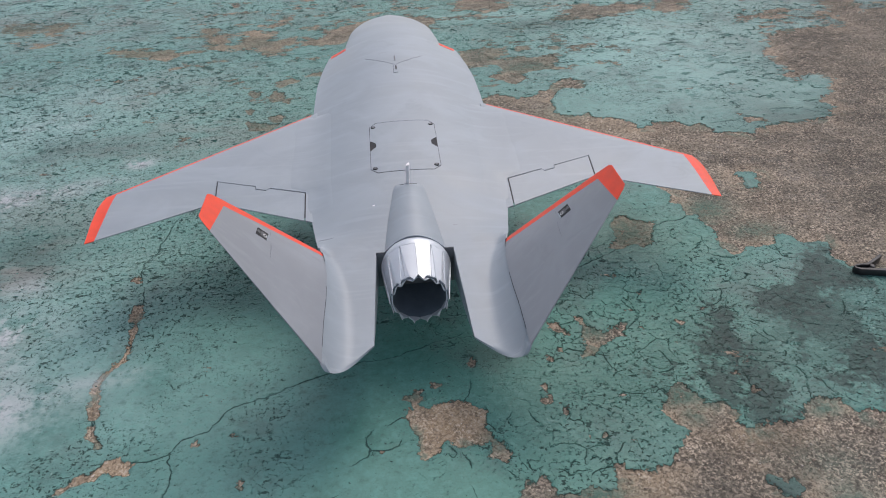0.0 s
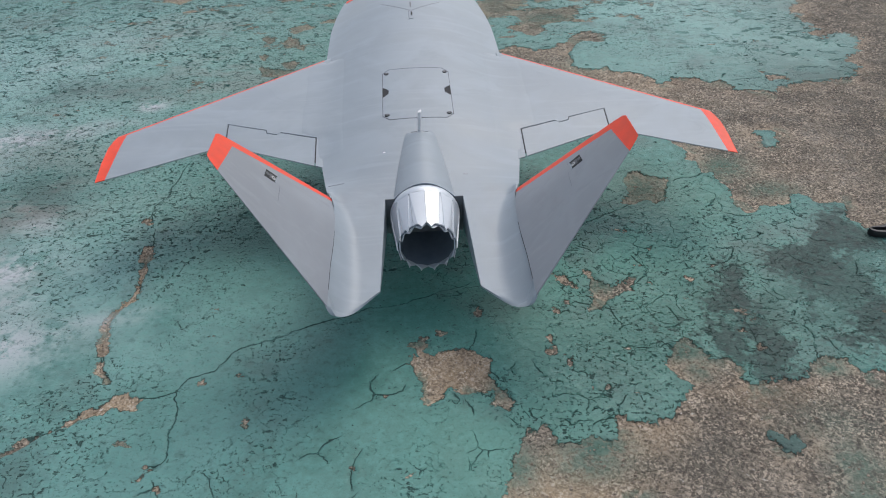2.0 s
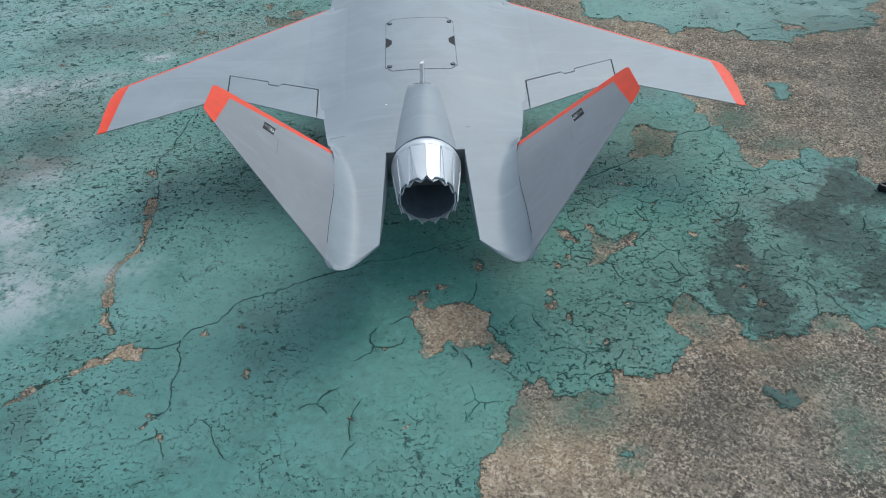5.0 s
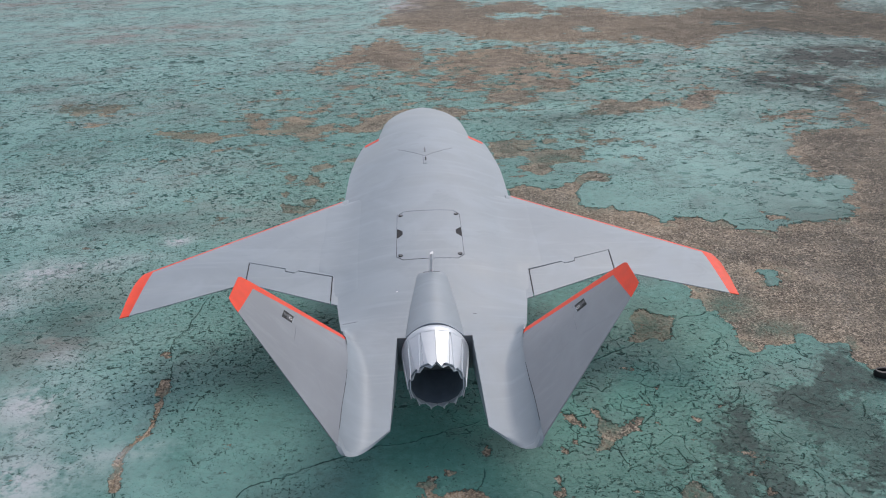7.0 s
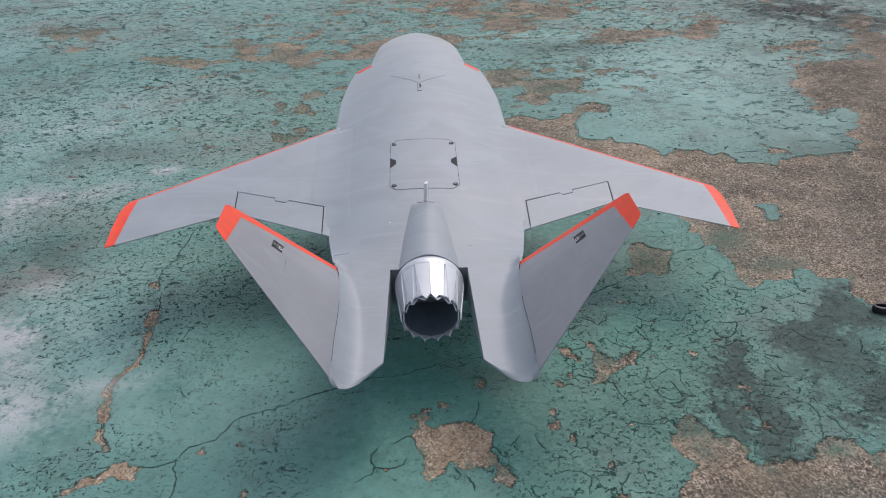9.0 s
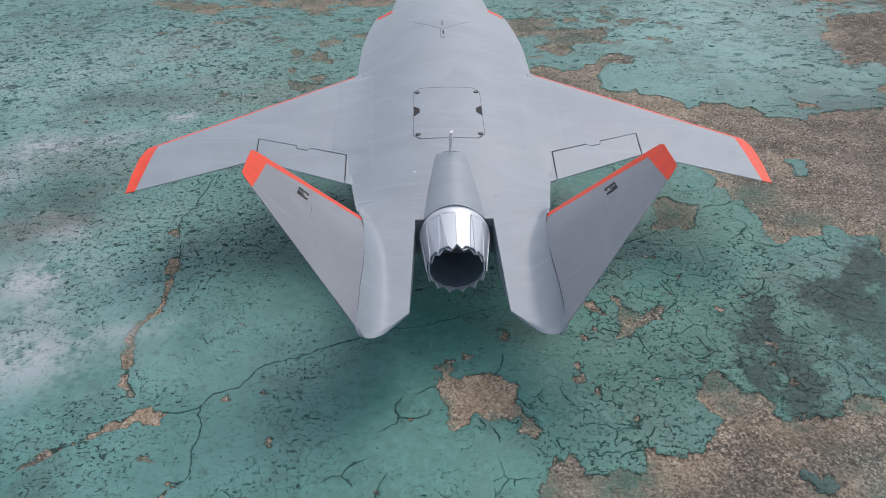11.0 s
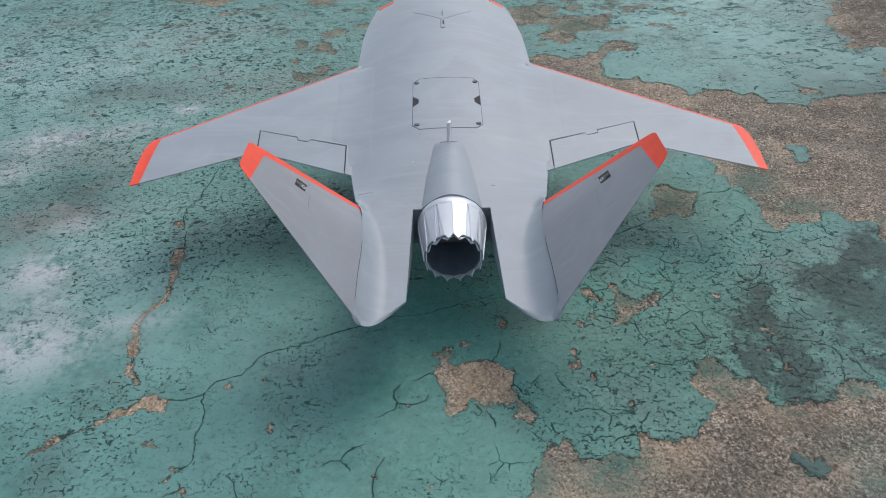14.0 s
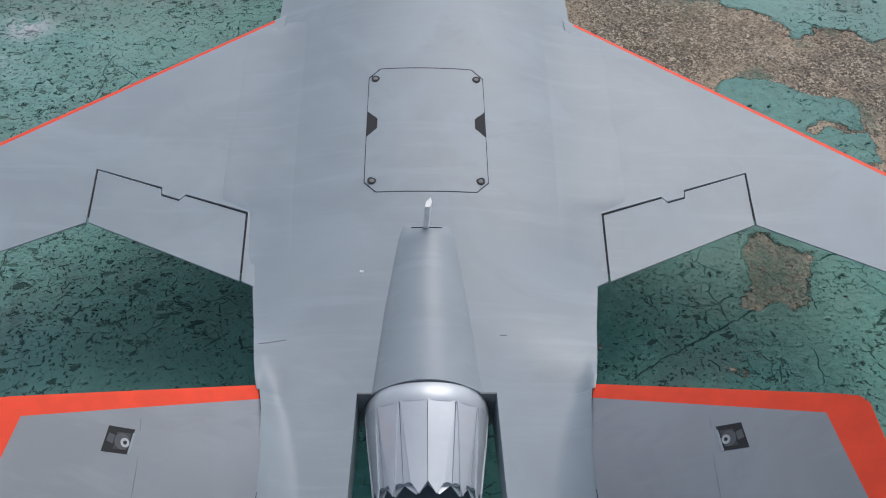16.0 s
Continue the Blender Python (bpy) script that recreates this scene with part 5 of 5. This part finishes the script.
def build_nozzle():
    """A round nozzle of overlapping metal petals with a toothed lip."""
    a, b = Vector((0, -.1365, .1172)), Vector((0, -.2085, .1104))
    d = (b - a).normalized()
    q = d.to_track_quat("Z", "X")
    length = (b - a).length
    N = 14
    up = q.inverted() @ Vector((0, 0, 1))
    a0 = math.atan2(up.y, up.x)

    def at(r, ang, h):
        return a + q @ Vector((r * math.cos(a0 + ang), r * math.sin(a0 + ang), h))

    prof = [(-.004, .0462), (-.0015, .0470), (0, .0476), (.0030, .0484), (.0105, .0484), (.0112, .0480)]
    seg = 60
    noz = part("nozzle", loft([[at(r, 2 * math.pi * k / seg, h) for k in range(seg)] for h, r in prof]
                                + [[at(r - .0016, 2 * math.pi * k / seg, h) for k in range(seg)] for h, r in reversed(prof)], caps=False), SILVER, jet, "silver toothed exhaust nozzle")
    rad = lambda h: between(h, [(0, .0488), (.012, .0486), (.03, .0463), (.05, .0432), (length, .0401)], .006)
    step = 2 * math.pi / N

    def leaf(name, side_a, side_b, sink, end, tooth):
        """A petal between two edges that are given at its root and at its lip."""
        rings = []
        for t in np.linspace(0, 1, 6):
            lo, hi = side_a[0] + (side_a[1] - side_a[0]) * t, side_b[0] + (side_b[1] - side_b[0]) * t
            row = []
            for c in (-1, -.5, 0, .5, 1):
                h = .0095 + (end + tooth * (.5 - abs(c)) - .0095) * t
                # flat across, so that its middle lies nearer to the axis
                ang = lo + (hi - lo) * (c + 1) / 2
                half = (hi - lo) / 2
                r = rad(h) * math.cos(half * .8) / math.cos((ang - (lo + hi) / 2) * .8) - sink
                row.append((r, ang, h))
            rings.append([at(*p) for p in row] + [at(p[0] - .0013, p[1], p[2]) for p in reversed(row)])
        part(name, loft(rings), SILVER, noz, smooth=True, angle=12)

    for k in range(N):
        # wedge-shaped seals at the joints, but for a plain one on top
        edges = []
        for joint, way in ((k, 1), (k + 1, -1)):
            plain_joint = joint % N == 0
            edges.append((joint * step + way * step * (.012 if plain_joint else .045), joint * step + way * step * (.012 if plain_joint else .33)))
        leaf("petal", edges[0], edges[1], 0.0, length - .0010, .0085)
        if k:
            leaf("seal_petal", (k * step - step * .07, k * step - step * .36), (k * step - step * .015, k * step - step * .015), .0011, length - .0048, -.001)
            leaf("seal_petal", (k * step + step * .015, k * step + step * .015), (k * step + step * .07, k * step + step * .36), .0011, length - .0048, -.001)
    inner = [(.010, .0455), (.03, .0438), (length - .0032, .0386), (length - .0036, .0372), (.03, .039), (-.02, .036), (-.06, .026), (-.061, .001)]
    part("duct_liner", loft([[at(r, 2 * math.pi * k / seg, h) for k in range(seg)] for h, r in inner], caps=False), DUCT, noz, "dark inside of the duct")
    for k in range(N):
        mid_a = (k + .5) * step
        rings = []
        for t in (0, .5, 1):
            row = []
            for c in (-1, 0, 1):
                h = length - .0050 + (.0014 + .0066 * (1 - abs(c))) * t
                row.append(((.0374 + .0004 * t) * math.cos(step * .5) / math.cos(c * step * .5), mid_a + c * step * .49, h))
            rings.append([at(*p) for p in row] + [at(p[0] - .0013, p[1], p[2] - .0002) for p in reversed(row)])
        part("inner_petal", loft(rings), SILVER, noz, angle=12)
    return noz


def drape(points, width, lift=.0004, surface=spine_z):
    """A narrow seam laid along the body's upper surface."""
    fine_pts = []
    for (ax, ay), (bx, by) in zip(points, points[1:]):
        k = max(1, int(math.hypot(bx - ax, by - ay) / .006))
        fine_pts += [(ax + (bx - ax) * i / k, ay + (by - ay) * i / k) for i in range(k)]
    fine_pts.append(points[-1])
    rows = []
    for i, (x, y) in enumerate(fine_pts):
        p, r = fine_pts[max(0, i - 1)], fine_pts[min(len(fine_pts) - 1, i + 1)]
        dx, dy = r[0] - p[0], r[1] - p[1]
        m = math.hypot(dx, dy) or 1
        ox, oy = -dy / m * width / 2, dx / m * width / 2
        rows.append([Vector((x + ox, y + oy, surface(x + ox, y + oy) + lift)), Vector((x - ox, y - oy, surface(x - ox, y - oy) + lift)),
                     Vector((x - ox, y - oy, surface(x, y) - .0006)), Vector((x + ox, y + oy, surface(x, y) - .0006))])
    return loft(rows)


def build_hatch():
    w0, w1, y0, y1, ch = .0545, .0540, .0425, .1810, .0105
    ring = [(-w0 + ch, y0), (w0 - ch, y0), (w0, y0 + ch), (w1, y1 - ch), (w1 - ch, y1), (-w1 + ch, y1), (-w1, y1 - ch), (-w0, y0 + ch)]
    top = lambda k: (lambda u, v, s: Vector((u, v, spine_z(u, v) + (k if s > 0 else -.001))))
    grow = [(x * 1.014, y + (.0014 if y > .1 else -.0004)) for x, y in ring]
    cuts = grid_lines("u", -.06, .06, .012) + grid_lines("v", .04, .185, .018)
    ym = .1165
    right = [(w0, y0 + ch), (w0, ym - .0145), (w0 - .0095, ym - .0055), (w0 - .0095, ym + .0055), (w0, ym + .0145), (w1, y1 - ch)]
    cover = [(-w0 + ch, y0), (w0 - ch, y0)] + right + [(w1 - ch, y1), (-w1 + ch, y1)] + [(-x, y) for x, y in reversed(right)]
    hatch = part("hatch", slabs(cover, cuts, top(.0006))[0], GREY, jet, "bolted grey access hatch with dark finger notches")
    part("hatch_gasket", slabs(grow, cuts, top(.00035))[0], SEAM, hatch, "dark seam round the hatch")
    for sx in (-1, 1):
        for y in (y0 + .0115, y1 - .0112):
            x = sx * (w0 - .0064)
            z = spine_z(x, y) + .0008
            bm = loft([[Vector((x + r * math.cos(t), y + r * math.sin(t), z + h)) for t in (k * math.pi / 9 for k in range(18))] for r, h in ((.0040, -.001), (.0040, .0003), (.0035, .0004), (.0004, .0004))])
            part("bolt_hole", bm, POCKET, hatch, "dark counterbored bolt hole")
            bm = loft([[Vector((x + r * math.cos(t), y + r * math.sin(t) - .0006, z + h)) for t in (k * math.pi / 6 for k in range(12))] for r, h in ((.0021, .0002), (.0021, .0007), (.0014, .0009), (.0004, .0008))])
            part("bolt_head", bm, WALL_DARK, hatch)
    return hatch


build_fuselage()
build_nose()
build_fairing()
for s in (-1, 1):
    build_boom(s)
for s in (-1, 1):
    build_wing(s)
for s in (-1, 1):
    build_tail(s)
build_nozzle()
build_hatch()

# cut-out round the nozzle: its shade is put in as a dark sheet
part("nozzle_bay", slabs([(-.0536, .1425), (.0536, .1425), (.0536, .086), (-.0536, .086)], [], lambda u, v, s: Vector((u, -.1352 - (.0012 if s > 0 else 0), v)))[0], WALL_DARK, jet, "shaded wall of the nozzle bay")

# blade aerial behind the hatch
bm = loft([[Vector((x + .22 * y + t * .0012, y + .0076 - t * .0050, .168 + t * .037)) for x, y in ((-.0021, -.0048), (.0021, -.0048), (.0024, .001), (.0006, .0056), (-.0022, .001))] for t in (0, .5, .96, 1)])
part("blade_aerial", bm, WHITE, jet, "small white upright blade aerial")
part("panel_line", drape([(-.013, .0055), (0, .0045), (.013, .0055)], .0007, .0006, lambda x, y: max(spine_z(x, y), fairing_z(x, y))), SEAM, jet)

# canopy seam, slot and vent on the nose
for s in (-1, 1):
    part("canopy_seam", drape([(s * .001, .391), (s * .03, .414), (s * .056, .440)], .0006), FAINT, jet)
slot = part("slot_plate", slabs([(-.0035, .358), (.0035, .358), (.0035, .388), (-.0035, .388)], grid_lines("v", .358, .388, .01), lambda u, v, s: Vector((u, v, spine_z(u, v) + (.0010 if s > 0 else -.001))))[0], GREY, jet, "small raised plate with a dark slot")
part("slot", slabs([(-.0004, .369), (.0022, .369), (.0026, .377), (.0022, .384), (-.0004, .384)], [], lambda u, v, s: Vector((u, v, spine_z(u, v) + (.0014 if s > 0 else .0))))[0], POCKET, slot)
part("panel_line", drape([(-.0040, .357), (-.0040, .389)], .0006), SEAM, jet)
part("vent", slabs([(-.0013, .408), (.0013, .407), (.0016, .418), (.0003, .432), (-.0012, .424)], [], lambda u, v, s: Vector((u, v, spine_z(u, v) + (.0007 if s > 0 else -.001))))[0], WALL_DARK, jet, "narrow dark vent")

# orange lips of the two intakes beside the nose
for s in (-1, 1):
    rows = []
    for y, dz in ((.5425, .0004), (.548, .0008), (.5545, .0008), (.5570, -.0005), (.5570, -.010)):
        row = []
        for k in np.linspace(0, 1, 9):
            x = .098 + .0348 * k
            row.append(Vector((s * x, y + .004 * (1 - k), spine_z(min(x, .1318), min(y, .55)) + dz - .004 * sstep(k, .9, 1))))
        rows.append(row)
    rings = [r + [p + Vector((0, -.001, -.0015)) for p in reversed(r)] for r in rows]
    part("intake_lip", loft(rings), ORANGE, jet, "fluorescent orange intake lip")

# short seams and scratches
for pts in ([(-.1475, .262), (-.151, .222)], [(-.134, -.0905), (-.112, -.0885)], [(.058, -.088), (.064, -.088)], [(.147, .235), (.1485, .21)]):
    part("scratch", drape(pts, .0006), FAINT, jet)
part("fleck", slabs([(-.0555, -.033), (-.0525, -.0335), (-.0520, -.032), (-.0550, -.0312)], [], lambda u, v, s: Vector((u, v, spine_z(u, v) + (.0005 if s > 0 else -.0005))))[0], WHITE, jet)

# ---------------------------------------------------------------- spring clamp on the ground
clamp = thing("spring_clamp", "black plastic spring clamp lying on the bare concrete", "clamp", pose(.700, -.094, .0, 0, 0, -12))


def arm(path, high):
    """A rounded plastic bar lying flat: x, y and half width along it."""
    rings = []
    for i, (x, y, r) in enumerate(path):
        p, q = path[max(0, i - 1)], path[min(len(path) - 1, i + 1)]
        dx, dy = q[0] - p[0], q[1] - p[1]
        m = math.hypot(dx, dy)
        nx, ny = -dy / m, dx / m
        rings.append([Vector((x + nx * r * k, y + ny * r * k, high * h)) for k, h in ((-.7, 0), (.7, 0), (1, .15), (1, .8), (.7, 1), (-.7, 1), (-1, .8), (-1, .15))])
    return loft(rings)


part("lower_jaw", arm([(-.008, .002, .001), (-.006, -.002, .0025), (0, -.005, .003), (.012, -.005, .0032), (.03, -.005, .0045), (.075, -.010, .0045), (.079, -.011, .0025)], .011), BLACK, clamp, angle=50)
part("upper_jaw", arm([(-.008, .002, .001), (-.004, .006, .0016), (.004, .009, .002), (.014, .010, .003), (.026, .020, .0034), (.040, .034, .0034), (.044, .038, .002)], .010), BLACK, clamp, angle=50)
part("web", arm([(.016, -.005, .0035), (.020, .002, .0035), (.022, .012, .0035)], .009), BLACK, clamp, angle=50)
part("pivot", loft([[Vector((.020 + r * math.cos(t), .002 + r * math.sin(t), h)) for t in (k * math.pi / 8 for k in range(16))] for r, h in ((.003, .0), (.003, .0105), (.002, .0115), (.001, .0115))]), BLACK, clamp)

# ---------------------------------------------------------------- loose grit
STONE = plain("loose_grit", (0.30, 0.25, 0.20), 0.9, 0, 0.2, 0.35, 300)


def peel_at(px, py):
    """How far a place lies inside the bare concrete."""
    v = np.full(px.shape, -1.0)
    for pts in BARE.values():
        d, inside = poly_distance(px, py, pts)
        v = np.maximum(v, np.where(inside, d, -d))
    for pts in LEFT_ON.values():
        d, inside = poly_distance(px, py, pts)
        v = np.minimum(v, np.where(inside, -d, d))
    return v


def scatter(name, label, category, mat, count, keep, shape, seed):
    rng = random.Random(seed)
    qx = np.array([rng.uniform(-.75, 1.05) for _ in range(count)])
    qy = np.array([rng.uniform(-.60, 1.10) for _ in range(count)])
    deep = peel_at(qx, qy)
    verts, faces = [], []
    for x, y, d in zip(qx, qy, deep):
        if keep(d):
            shape(rng, x, y, -.0010 if d > 0 else 0.0, verts, faces)
    me = bpy.data.meshes.new(name)
    me.from_pydata(verts, [], faces)
    me.materials.append(mat)
    return tagged(new(name, me), label, category, kind="stuff")


def pebble(rng, x, y, z, verts, faces):
    r = rng.uniform(.0007, .0019)
    b, a0 = len(verts), rng.uniform(0, 6.28)
    for lev, k, h in ((0, 1.0, 0.0), (1, .75, .9)):
        for i in range(5):
            a = a0 + i * 1.2566 + lev * .4
            q = r * k * rng.uniform(.7, 1.2)
            verts.append((x + q * math.cos(a) * 1.3, y + q * math.sin(a), z + h * r * rng.uniform(.7, 1.1)))
    faces.append([b + 5 + i for i in range(5)])
    faces.extend([b + i, b + (i + 1) % 5, b + 5 + (i + 1) % 5, b + 5 + i] for i in range(5))


def spread(rows, x, y):
    return max(k * math.exp(-((x - a) / rx) ** 2 - ((y - b) / ry) ** 2) for a, b, rx, ry, k in rows)


def paint_curls(count, seed):
    """Short curved splits in the paint film, each with one edge curled up over the dark gap."""
    rng = random.Random(seed)
    qy = np.array([-.60 + 3.4 * rng.random() ** 1.9 for _ in range(count)])
    qx = np.array([rng.uniform(-.72, .85) if y < .2 else rng.uniform(-.80 - .55 * y, .80 + .45 * y) for y in qy])
    deep = peel_at(qx, qy)
    thick = rough_noise(qx, qy, 9, 51, 3, .6)
    verts, faces, which = [], [], []
    for x, y, d, n in zip(qx, qy, deep, thick):
        size = (1 + .80 * max(0.0, y - .1)) * (.62 + .38 * sstep(y, -.35, .15))
        busy = .05 + .06 * sstep(y, -.3, .1) + .30 * spread(DASHES, x, y) + .12 * spread(FLAKY, x, y) - .20 * spread(CHALK, x, y)
        if d > -.006 * size or rng.random() > busy * min(1.3, max(.12, .6 + 3.2 * n)):
            continue
        length, turn = rng.uniform(.0028, .0085) * size * rng.uniform(.7, 1.3), rng.gauss(0, .7)
        bend, wide = rng.uniform(-1.6, 1.6), rng.uniform(.0004, .0009) * size
        jig = [rng.uniform(-.35, .35) for _ in range(6)]
        px, py, a, rows = x, y, turn - bend / 2, []
        for k in range(6):
            t = k / 5
            w = wide * (.18 + .82 * math.sin(math.pi * min(1, max(0, t * .94 + .03)))) * (1 + jig[k])
            nx, ny = -math.sin(a), math.cos(a)
            if ny < 0:
                nx, ny = -nx, -ny
            rows.append((px, py, nx, ny, w))
            px, py, a = px + length / 5 * math.cos(a + jig[k]), py + length / 5 * math.sin(a + jig[k]), a + bend / 5
        base = len(verts)
        up = .0007 + .0005 * size
        for px, py, nx, ny, w in rows:
            verts += [(px - nx * w, py - ny * w, .0009), (px + nx * w, py + ny * w, .0010), (px + nx * w * 2.1, py + ny * w * 2.1, up + .0008), (px + nx * w * 3.2, py + ny * w * 3.2, .0004)]
        for k in range(5):
            p, q = base + 4 * k, base + 4 * k + 4
            faces += [(p, q, q + 1, p + 1), (p + 1, q + 1, q + 2, p + 2), (p + 2, q + 2, q + 3, p + 3)]
            which += [0, 1, 1]
    me = bpy.data.meshes.new("paint_curls")
    me.from_pydata(verts, [], faces)
    for m in (GAP, CURL):
        me.materials.append(m)
    me.polygons.foreach_set("material_index", which)
    return tagged(new("paint_curls", me), "short splits and curled-up edges in the teal paint", "paint flakes", kind="stuff")


# dark strip laid on the film: the split, with its shade as colour
GAP = plain("dark_gap_under_paint", (0.030, 0.044, 0.040), 0.9, 0, 0.1, 0.3, 90)
CURL = plain("curled_teal_paint", (0.120, 0.275, 0.245), 0.6, 0, 0.3, 0.30, 35)


scatter("grit", "fine brown grit scattered on the bare concrete", "grit", STONE, 9000, lambda d: d > .012, pebble, 11)
paint_curls(26000, 23)
